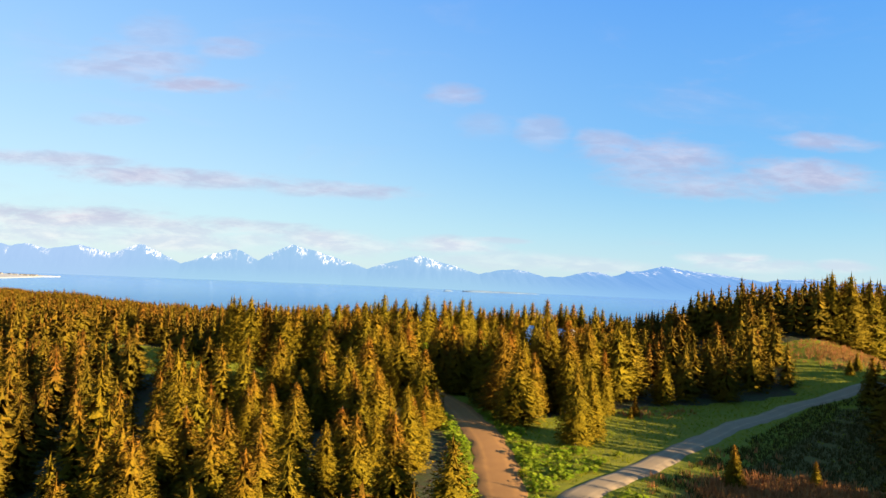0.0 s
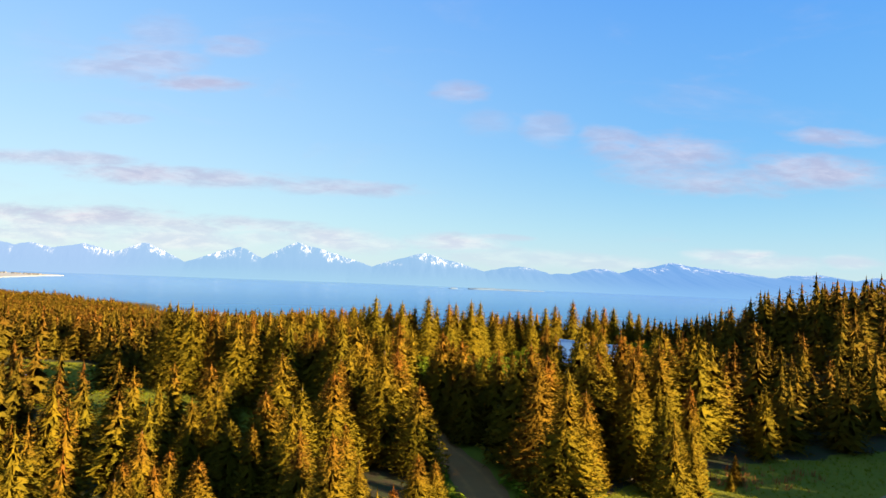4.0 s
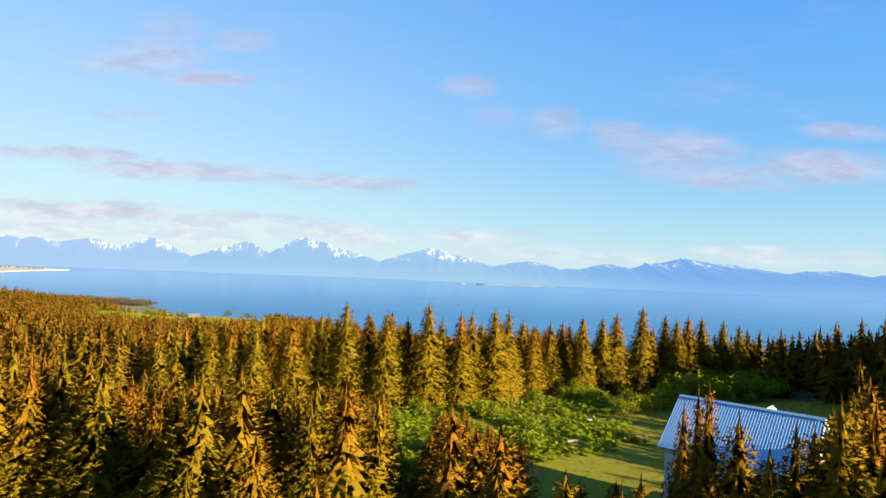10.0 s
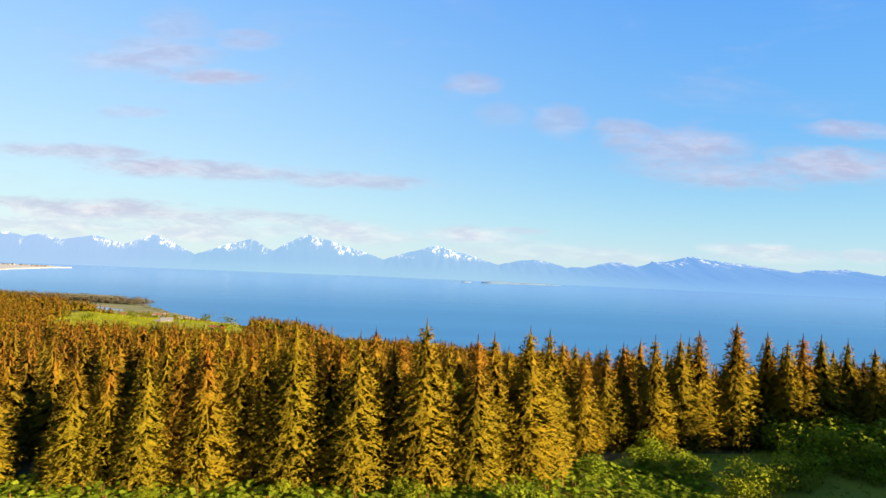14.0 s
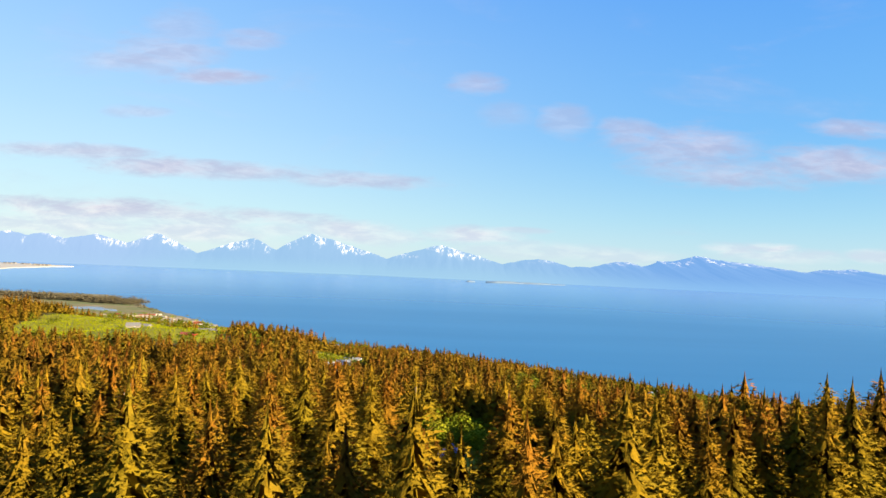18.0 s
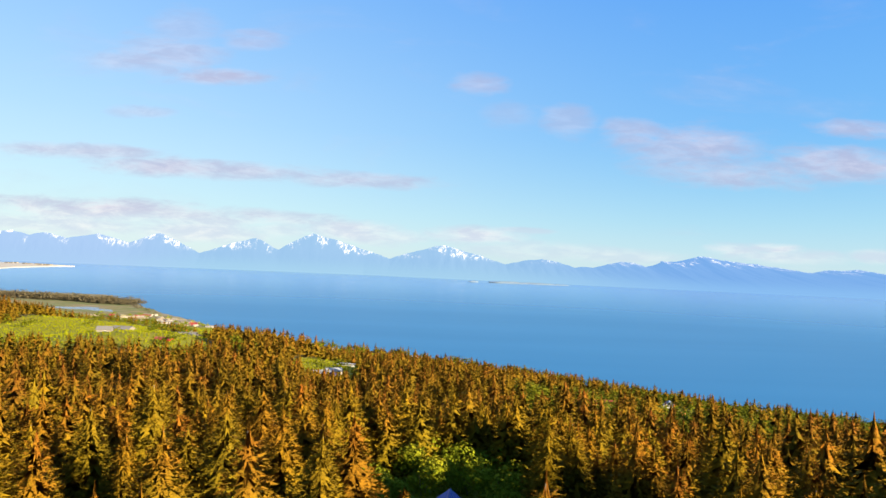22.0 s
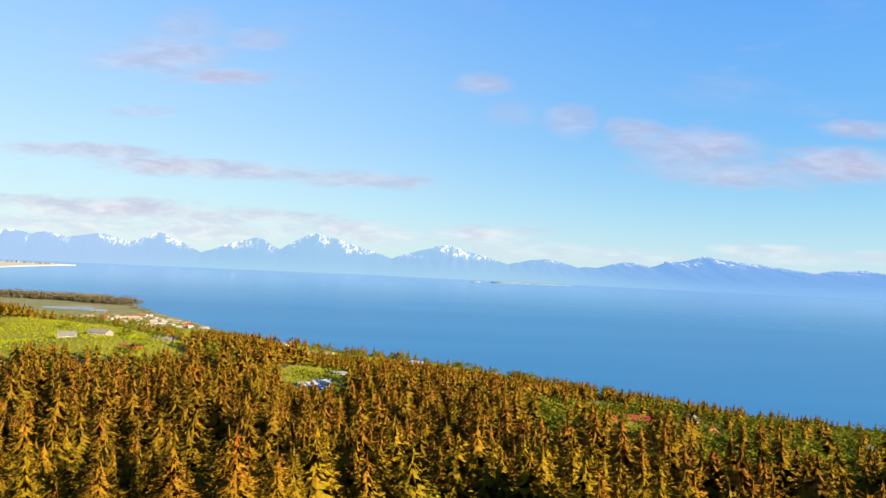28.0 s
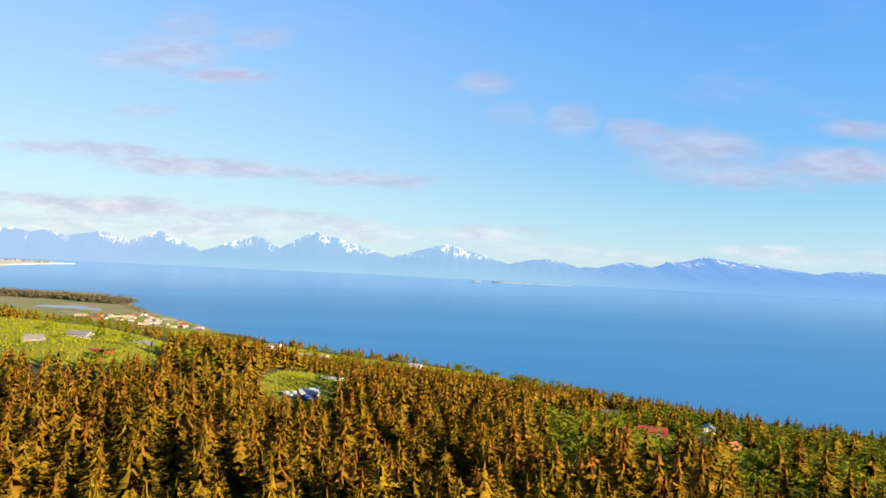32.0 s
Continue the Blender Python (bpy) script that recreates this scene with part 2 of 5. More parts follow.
def road_material(name, c1, c2, c3):
    m, n = material(name)
    pos = n.add("ShaderNodeTexCoord").outputs["Object"]
    across = n.attr("across")
    rut = n.math("ABSOLUTE", n.math("SUBTRACT", n.math("ABSOLUTE", across), 0.5))
    rut = n.span(n.math("ADD", rut, n.math("MULTIPLY", n.noise(0.25, pos), 0.3)), 0.1, 0.35)
    g = n.noise(18.0, pos, 3.0, 0.7)
    col = n.mix(n.span(n.noise(0.5, pos, 5.0), 0.3, 0.7), (*c1, 1), (*c2, 1))
    col = n.mix(n.math("MULTIPLY", rut, 0.55), col, (*c3, 1))
    col = n.mix(n.math("MULTIPLY", n.span(g, 0.45, 0.7), 0.3), col, (*c3, 1))
    b = n.add("ShaderNodeBump", Strength=0.4, Distance=0.03, Height=g)
    finish(n, n.add("ShaderNodeBsdfPrincipled", Base_Color=col, Roughness=0.92, Specular_IOR_Level=0.2, Normal=b.outputs[0]).outputs[0])
    return m


M_dirt = road_material("brown_dirt_road", (0.27, 0.128, 0.034), (0.225, 0.104, 0.028), (0.16, 0.074, 0.022))
M_gravel = road_material("grey_gravel_lane", (0.27, 0.188, 0.104), (0.225, 0.157, 0.088), (0.16, 0.112, 0.065))

# ground: forest litter, meadow grass and mud flats by the plan's own cover attributes
m, n = material("forest_ground")
pos = n.add("ShaderNodeTexCoord").outputs["Object"]
a, b, c = n.noise(0.07, pos, 5.0), n.noise(0.8, pos, 4.0), n.noise(6.0, pos, 3.0)
litter = n.mix(n.span(b, 0.35, 0.65), (0.045, 0.033, 0.018, 1), (0.035, 0.042, 0.014, 1))
grass = n.mix(n.span(a, 0.35, 0.65), (0.125, 0.135, 0.008, 1), (0.155, 0.142, 0.010, 1))
grass = n.mix(n.math("MULTIPLY", n.span(b, 0.45, 0.75), 0.6), grass, (0.075, 0.090, 0.010, 1))
grass = n.mix(n.math("MULTIPLY", n.span(c, 0.4, 0.7), 0.4), grass, (0.12, 0.095, 0.02, 1))
mud = n.mix(n.span(n.noise(0.02, pos, 5.0), 0.4, 0.6), (0.105, 0.100, 0.060, 1), (0.160, 0.145, 0.100, 1))
edge = n.math("ADD", n.attr("meadow"), n.math("MULTIPLY", n.math("SUBTRACT", b, 0.5), 0.5))
col = n.mix(n.span(edge, 0.35, 0.65), litter, grass)
# dry brown patches, plus field shade painted right of the lane
dry = n.math("ADD", n.attr("dry"), n.math("MULTIPLY", n.math("SUBTRACT", a, 0.5), 0.9))
col = n.mix(n.span(dry, 0.4, 0.8, 0, 0.85), col, (0.090, 0.062, 0.017, 1))
col = n.mix(n.attr("flats"), col, mud)
bmp = n.add("ShaderNodeBump", Strength=0.6, Distance=0.15, Height=n.math("ADD", b, c))
finish(n, n.add("ShaderNodeBsdfPrincipled", Base_Color=col, Roughness=0.95, Specular_IOR_Level=0.1, Normal=bmp.outputs[0]).outputs[0])
M_ground = m

# sea: deep blue water, small ripples and wind streaks, glossier where the light grazes it
m, n = material("sea_water")
pos = n.add("ShaderNodeTexCoord").outputs["Object"]
st = n.add("ShaderNodeMapping", Vector=pos, Scale=(0.0007, 0.0042, 1.0))
streak = n.span(n.noise(1.0, st.outputs[0], 3.0), 0.3, 0.7)
col = n.mix(streak, (0.026, 0.116, 0.266, 1), (0.030, 0.128, 0.286, 1))
fres = n.add("ShaderNodeFresnel", IOR=1.33).outputs[0]
ripple = n.add("ShaderNodeBump", Strength=0.10, Distance=0.3, Height=n.noise(0.22, n.add("ShaderNodeMapping", Vector=pos, Scale=(0.6, 1.0, 1.0)).outputs[0], 3.0, 0.6)).outputs[0]
deep = n.add("ShaderNodeBsdfDiffuse", Color=col)
shine = n.add("ShaderNodeBsdfGlossy", Color=(0.80, 0.92, 1.0, 1), Roughness=0.22, Normal=ripple)
gloss = n.math("ADD", n.span(fres, 0.3, 0.92, 0.03, 0.36, smooth=False), n.span(fres, 0.62, 0.90, 0.0, 0.42))
finish(n, n.add("ShaderNodeMixShader", i0=gloss, i1=deep.outputs[0], i2=shine.outputs[0]).outputs[0])
M_sea = m

# far range: a distant backdrop, painted blue haze, snow in gullies under the crest
m, n = material("far_range")
pos = n.add("ShaderNodeTexCoord").outputs["Object"]
sep = n.add("ShaderNodeSeparateXYZ", Vector=pos)
below = n.attr("below")
gully = n.add("ShaderNodeMapping", Vector=pos, Scale=(1.0, 0.3, 0.55)).outputs[0]
big, small = n.noise(0.006, pos, 4.0, 0.6), n.noise(0.045, gully, 6.0, 0.75, 0.6)
nrm = n.add("ShaderNodeSeparateXYZ", Vector=n.add("ShaderNodeNewGeometry").outputs["Normal"])
# snow reaches lower on slopes facing right, towards the sun
reach = n.math("ADD", n.span(big, 0.36, 0.60, -8.0, 84.0), n.span(nrm.outputs[0], -0.10, 0.3, -26.0, 20.0))
snow = n.span(n.math("SUBTRACT", reach, below), -22.0, 26.0)
snow = n.math("MULTIPLY", snow, n.span(sep.outputs[2], 118.0, 170.0))
snow = n.math("MULTIPLY", snow, n.span(small, 0.43, 0.66))
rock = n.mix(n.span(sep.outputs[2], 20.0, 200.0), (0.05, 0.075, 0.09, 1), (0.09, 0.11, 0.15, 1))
col = n.mix(snow, rock, (0.88, 0.85, 0.86, 1))
dif = n.add("ShaderNodeBsdfDiffuse", Color=col)
# distance haze painted as glow: paler at the foot, deeper blue to the right
haze_tint = n.mix(n.span(sep.outputs[2], -5.0, 130.0), (0.185, 0.315, 0.425, 1), (0.158, 0.275, 0.415, 1))
haze_tint = n.mix(n.span(sep.outputs[0], -1500.0, -2600.0, 0.0, 0.7), haze_tint, (0.205, 0.295, 0.455, 1))
haze_tint = n.mix(n.span(sep.outputs[0], 200.0, 1900.0, 0.0, 0.9), haze_tint, n.mix(n.span(sep.outputs[2], -5.0, 90.0), (0.115, 0.245, 0.440, 1), (0.092, 0.205, 0.415, 1)))
glow = n.add("ShaderNodeEmission", Color=haze_tint, Strength=0.42)
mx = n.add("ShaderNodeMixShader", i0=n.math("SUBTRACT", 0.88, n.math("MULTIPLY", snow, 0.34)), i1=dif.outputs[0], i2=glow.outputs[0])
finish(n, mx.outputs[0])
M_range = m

# ---- the lie of the land ----
KNOT_S = [-400, -60, 0, 14, 60, 190, 225, 270, 305, 340, 374, 392, 450, 600, 1500, 4000]
KNOT_H = [-30, -10, 0, 16, 23, 41, 47, 53, 55.5, 59, 67, 68.6, 68, 67.5, 95, 160]


def ease(v, a, b):
    u = np.clip((v - a) / (b - a), 0, 1)
    return u * u * (3 - 2 * u)


def mound(x, y, cx, cy, rx, ry, h):
    return h * np.exp(-((x - cx) / rx) ** 2 - ((y - cy) / ry) ** 2)


def land(x, y):
    """Height of the ground: a plateau that falls to a bluff over the sea, knolls beside lane and pasture, flats behind the cape."""
    x, y = np.asarray(x, float), np.asarray(y, float)
    s = 556 + np.maximum(0, -142 - x) * 0.45 - (0.6 * x * (0.12 + 0.88 * ease(y, 225, 330)) + 0.8 * y)
    s = s + 6 * np.sin(x * 0.021 + 1) * ease(y, 300, 400) + 4 * np.sin(x * 0.053 + y * 0.03) * ease(y, 300, 400)
    h = np.interp(s, KNOT_S, KNOT_H)
    # the rise at 142, 214 is added, mostly unseen, to shade the right slope
    h = h + mound(x, y, 95, 163, 20, 42, 11) + mound(x, y, 142, 214, 30, 50, 12) + mound(x, y, -48, 142, 25, 20, 6.0) + mound(x, y, -100, 405, 46, 48, 8) + mound(x, y, -72, 468, 26, 30, 4)
    h = h - mound(x, y, -150, 325, 60, 45, 6) - mound(x, y, -225, 395, 65, 55, 9) + mound(x, y, -258, 550, 36, 34, 7)
    h = h - 0.11 * np.clip(-x - 2, 0, 70) * (1 - 0.85 * ease(y, 150, 185)) * (1 - ease(y, 220, 300))
    h = h - 12 * ease(-x, 150, 300) * ease(y, 380, 520) * ease(h, 10, 40)
    lo = ease(y, 740, 900) * ease(-x, 120, 260)
    h = np.where(h > 2, h * (1 - lo) + 2.0 * lo, h)
    return h + 0.2 * np.sin(x * 0.21) * np.sin(y * 0.17) * ease(h, 3, 20)


def inside(x, y, poly):
    """Whether points lie in a polygon of the plan."""
    x, y = np.asarray(x, float), np.asarray(y, float)
    r = np.zeros(x.shape, bool)
    for (ax, ay), (bx, by) in zip(poly, poly[1:] + poly[:1]):
        if ay != by:
            r ^= ((ay > y) != (by > y)) & (x < (bx - ax) * (y - ay) / (by - ay) + ax)
    return r


def near_line(x, y, line):
    """Distance from points to a line of the plan."""
    x, y = np.asarray(x, float), np.asarray(y, float)
    d = np.full(x.shape, 1e9)
    for (ax, ay), (bx, by) in zip(line, line[1:]):
        ux, uy = bx - ax, by - ay
        k = np.clip(((x - ax) * ux + (y - ay) * uy) / (ux * ux + uy * uy), 0, 1)
        d = np.minimum(d, np.hypot(x - ax - k * ux, y - ay - k * uy))
    return d


DIRT_ROAD = [(10, -60), (9.5, 20), (9.8, 60), (10.9, 82), (10.2, 95), (8.2, 108), (4.5, 118), (2.8, 126), (2.2, 140), (2.0, 152), (9, 162), (18, 163)]
LANE = [(9.6, 52), (18, 66), (30, 77.5), (50, 98), (70, 114), (88, 121), (120, 124), (170, 118)]
CLEAR = dict(
    junction=[(13, 30), (13, 88), (18, 100), (33, 108), (49, 116), (75, 121), (86, 148), (125, 152), (150, 118), (85, 110), (72, 92), (50, 62), (34, 40), (22, 26)],
    pasture=[(-9, 126), (-13, 135), (-28, 139), (-40, 143), (-52, 150), (-60, 164), (-70, 182), (-90, 186), (-88, 170), (-74, 156), (-60, 141), (-46, 127), (-30, 125), (-14, 124)],
    garden=[(-46, 176), (-42, 189), (-24, 192), (-5, 191), (11, 196), (22, 200), (32, 207), (66, 214), (72, 192), (57, 172), (43, 155), (29, 145), (21, 149), (13, 155), (4, 157), (-12, 160), (-36, 160), (-48, 166)],
    yard=[(-14, 246), (-6, 262), (2, 276), (18, 276), (20, 258), (14, 238), (0, 236)],
    white_house=[(-34, 376), (-44, 398), (-50, 440), (-46, 470), (-24, 470), (-19, 430), (-20, 378)],
    hillside=[(-64, 386), (-76, 412), (-84, 440), (-92, 470), (-100, 520), (-128, 575), (-222, 590), (-228, 545), (-200, 480), (-170, 420), (-146, 380), (-108, 373)],
    red_house=[(35, 385), (40, 405), (90, 412), (130, 400), (120, 370), (70, 355)],
    bluff_top=[(-180, 640), (-190, 725), (-60, 680), (40, 635), (62, 598), (40, 566), (-30, 572), (-110, 578)],
    bluff_right=[(120, 445), (180, 450), (215, 455), (260, 440), (200, 420)])
SCRUB = [(24, 312), (26, 385), (44, 418), (95, 488), (200, 505), (280, 480), (280, 410), (150, 345), (100, 322), (60, 306)]


# places of houses: x, y, clear radius
HOUSE_SPOTS = [(32.4, 147.7, 8.5), (9, 253, 7), (-29, 392, 8), (-32, 457, 7), (-110, 408, 8), (-152, 505, 10), (-90, 430, 8), (-85, 397, 6), (-23, 489, 7), (-7, 620, 9), (-67, 600, 14), (-101, 640, 10), (74, 470, 6), (156, 430, 9), (62, 408, 7), (75, 425, 9), (106, 455, 7), (96, 415, 7), (-86, 162, 6)]


def grid_axis(parts):
    return np.concatenate([np.arange(a, b, d) for a, b, d in parts])


def mesh_from(name, verts, faces, mats=(), attrs=None, smooth=False, normals=None):
    """A mesh from arrays of points and triangles or quads, with normals of its own where given."""
    me = bpy.data.meshes.new(name)
    verts, faces = np.asarray(verts, np.float32), np.asarray(faces, np.int32)
    k = faces.shape[1]
    me.vertices.add(len(verts))
    me.vertices.foreach_set("co", verts.ravel())
    me.loops.add(faces.size)
    me.loops.foreach_set("vertex_index", faces.ravel())
    me.polygons.add(len(faces))
    me.polygons.foreach_set("loop_start", np.arange(0, faces.size, k, dtype=np.int32))
    me.polygons.foreach_set("loop_total", np.full(len(faces), k, np.int32))
    if smooth:
        me.polygons.foreach_set("use_smooth", np.ones(len(faces), bool))
    for key, v in (attrs or {}).items():
        me.attributes.new(key, "FLOAT", "POINT").data.foreach_set("value", np.asarray(v, np.float32))
    for q in mats:
        me.materials.append(q)
    me.update(calc_edges=True)
    if normals is not None:
        me.polygons.foreach_set("use_smooth", np.ones(len(faces), bool))
        me.normals_split_custom_set_from_vertices(normals)
    return me


def sheet(xs, ys):
    """Points and quads of a grid."""
    X, Y = np.meshgrid(xs, ys)
    i = np.arange(len(xs) * len(ys)).reshape(len(ys), len(xs))
    q = np.stack([i[:-1, :-1], i[:-1, 1:], i[1:, 1:], i[1:, :-1]], -1).reshape(-1, 4)
    return X.ravel(), Y.ravel(), q


xs = grid_axis([(-2500, -700, 60), (-700, -120, 8), (-120, 130, 2.5), (130, 420, 8), (420, 2500.1, 65)])
ys = grid_axis([(-900, -40, 30), (-40, 40, 5), (40, 280, 2.5), (280, 720, 6), (720, 1500.1, 12)])
gx, gy, gq = sheet(xs, ys)
gz = land(gx, gy)
meadow = np.zeros(gx.shape)
for key in CLEAR:
    meadow = np.maximum(meadow, inside(gx, gy, CLEAR[key]))
meadow = np.maximum(meadow, ease(7.5 - near_line(gx, gy, DIRT_ROAD), 0, 4) * (gy < 118))
meadow = np.maximum(meadow, ease(-gx, 140, 200) * ease(gy, 560, 650))
for hx, hy, r in HOUSE_SPOTS:
    if hy > 300:
        meadow = np.maximum(meadow, ease(r + 9 - np.hypot(gx - hx, gy - hy + 5), 0, 5))
# last term: brown heath right of the lane, darkened for its shade
dry_or_shaded = np.exp(-((gx - 36) / 9) ** 2 - ((gy - 64) / 8) ** 2) + np.exp(-((gx - 97) / 10) ** 2 - ((gy - 139) / 9) ** 2) + 0.55 * np.exp(-((gx - 40) / 14) ** 2 - ((gy - 108) / 6) ** 2) + 0.95 * ease(0.95 * gx + 40 - gy, 0, 4) * ease(gx, 24, 30) * (gy < 112)
flats = ease(gy, 860, 980) * ease(-gx, 200, 330)
wet = ease(2.2 - gz, 0, 2)
ground = new("ground", mesh_from("ground", np.stack([gx, gy, gz], 1), gq, [M_ground],
                                 {"meadow": meadow, "dry": np.clip(dry_or_shaded, 0, 1), "flats": np.maximum(flats, wet)}, True))
tagged(ground, "sloping grassy and wooded ground falling to a sea bluff", "ground", kind="structure")

wx, wy, wq = sheet(np.linspace(-9000, 9000, 19), np.linspace(300, 9000, 19))
tagged(new("water", mesh_from("water", np.stack([wx, wy, 0 * wx], 1), wq, [M_sea])), "calm blue bay water under a clear sky", "sea", kind="structure")

# far range: summits as slope of bearing, slope of height, fall to the left, fall to the right
SUMMITS = [(-.80, .030, .3, .3), (-.67, .0300, .25, .25), (-.617, .0290, .3, .3), (-.529, .0290, .20, .31), (-.436, .0350, .42, .50), (-.335, .0165, .35, .30), (-.2846, .0330, .33, .56), (-.2005, .0435, .60, .30),
           (-.155, .0290, .30, .30), (-.110, .0178, .25, .33), (-.030, .0225, .40, .30), (.0053, .0330, .32, .28), (.0685, .0158, .25, .36), (.1625, .0175, .20, .25), (.235, .0075, .10, .15), (.2926, .0182, .25, .26),
           (.3465, .0205, .60, .20), (.3824, .0250, .25, .20), (.4047, .0315, .35, .20), (.4454, .0245, .20, .10), (.4996, .0228, .10, .28), (.617, .0165, .18, .10), (.6623, .0200, .12, .20), (.76, .018, .20, .20)]
RANGE_Y = 4880.0
MID_Y, MID_Z = 125.0, 90.0


def shore_y(x):
    return np.minimum(4800, 4580 - 0.40 * x)


def crest_height(x):
    u = x / (RANGE_Y - MID_Y)
    crest = np.full(x.shape, -0.004)
    for c, v, left, right in SUMMITS:
        crest = np.maximum(crest, v + 0.0008 - np.where(u < c, left, right) * (np.sqrt((u - c) ** 2 + 0.0001) - 0.002))
    return MID_Z + crest * (RANGE_Y - MID_Y)


rx = np.linspace(-4300, 4300, 1150)
rk = np.linspace(0, 1, 30)
RX, RK = np.meshgrid(rx, rk)
RYs = shore_y(RX) + (RANGE_Y - shore_y(RX)) * RK
top = crest_height(RX)
RZ = np.maximum(top * (0.14 * ease(RK, 0, 0.15) + 0.86 * RK ** 1.35), 0) - 6 * (RK < 0.02)
spots_ = list(zip(RX.ravel(), (RK * 300).ravel()))
rough = np.array([noise.fractal(Vector((a * 0.008, b * 0.005, 3.1)), 0.9, 2.1, 6) for a, b in spots_]).reshape(RX.shape)
ridge = np.array([1 - abs(noise.fractal(Vector((a * 0.012, b * 0.0035, 7.7)), 1.0, 2.0, 4)) for a, b in spots_]).reshape(RX.shape)
RZ = RZ + ease(RZ, 5, 120) * (rough * 7 + (ridge - 0.75) * 16 * (1 - 0.75 * ease(RK, 0.8, 1.0)))
i = np.arange(RX.size).reshape(RX.shape)
rq = np.stack([i[:-1, :-1], i[:-1, 1:], i[1:, 1:], i[1:, :-1]], -1).reshape(-1, 4)
back = np.stack([RX.ravel(), RYs.ravel(), RZ.ravel()], 1)
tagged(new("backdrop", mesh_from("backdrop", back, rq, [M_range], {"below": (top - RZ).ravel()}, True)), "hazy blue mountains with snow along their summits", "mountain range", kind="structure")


def ribbon(name, line, width, mat, lift=0.05, step=1.0):
    """A road that follows a line of the plan, crowned in the middle."""
    pts, cum = np.array(line, float), [0.0]
    for a, b in zip(pts, pts[1:]):
        cum.append(cum[-1] + np.hypot(*(b - a)))
    q = np.arange(0, cum[-1], step)
    px, py = np.interp(q, cum, pts[:, 0]), np.interp(q, cum, pts[:, 1])
    ker = np.hanning(15) / np.hanning(15).sum()
    px = np.convolve(np.pad(px, 7, "edge"), ker, "valid")
    py = np.convolve(np.pad(py, 7, "edge"), ker, "valid")
    tx, ty = np.gradient(px), np.gradient(py)
    ln = np.hypot(tx, ty)
    nx, ny = -ty / ln, tx / ln
    cols = np.linspace(-1, 1, 9)
    jit = 0.12 * np.sin(q * 0.9) + 0.1 * np.sin(q * 0.37 + 2)
    V, A = [], []
    for c in cols:
        w = width / 2 * c * (1 + (abs(c) == 1) * jit * 0.6)
        x, y = px + nx * w, py + ny * w
        z = land(x, y) + lift + 0.09 * (1 - c * c) - 0.12 * (abs(c) == 1)
        V.append(np.stack([x, y, z], 1))
        A.append(np.full(len(x), c))
    V = np.stack(V, 1)
    k = np.arange(V.shape[0] * 9).reshape(V.shape[0], 9)
    f = np.stack([k[:-1, :-1], k[1:, :-1], k[1:, 1:], k[:-1, 1:]], -1).reshape(-1, 4)
    return new(name, mesh_from(name, V.reshape(-1, 3), f[:, ::-1], [mat], {"across": np.stack(A, 1).ravel()}, True))


tagged(ribbon("road", DIRT_ROAD, 5.2, M_dirt, 0.16), "brown packed dirt road curving between the spruces", "road", kind="structure")
tagged(ribbon("lane", LANE, 3.6, M_gravel, 0.12), "grey gravel lane with grassy verges", "road", kind="structure")

# ---- trees ----
RNG = np.random.default_rng(11)


def soft_crown(V, F, Hh, rng, rise=0.30, jitter=0.26):
    """A crown with the rounded normals of a mass of needles; each face turned outwards."""
    V, F = np.array(V, np.float32), np.array(F, np.int32)
    n = V.copy()
    n[:, 2] = 0
    n /= np.linalg.norm(n, axis=1, keepdims=True) + 1e-4
    n[:, 2] += rise
    n += np.repeat(rng.normal(0, jitter, (len(F), 3)), 3, axis=0)[: len(V)]
    n /= np.linalg.norm(n, axis=1, keepdims=True) + 1e-6
    g = np.cross(V[F[:, 1]] - V[F[:, 0]], V[F[:, 2]] - V[F[:, 0]])
    turn_ = (g * n[F[:, 0]]).sum(1) < 0
    F[turn_] = F[turn_][:, ::-1]
    return V, F, np.array(Hh, np.float32), n.astype(np.float32)


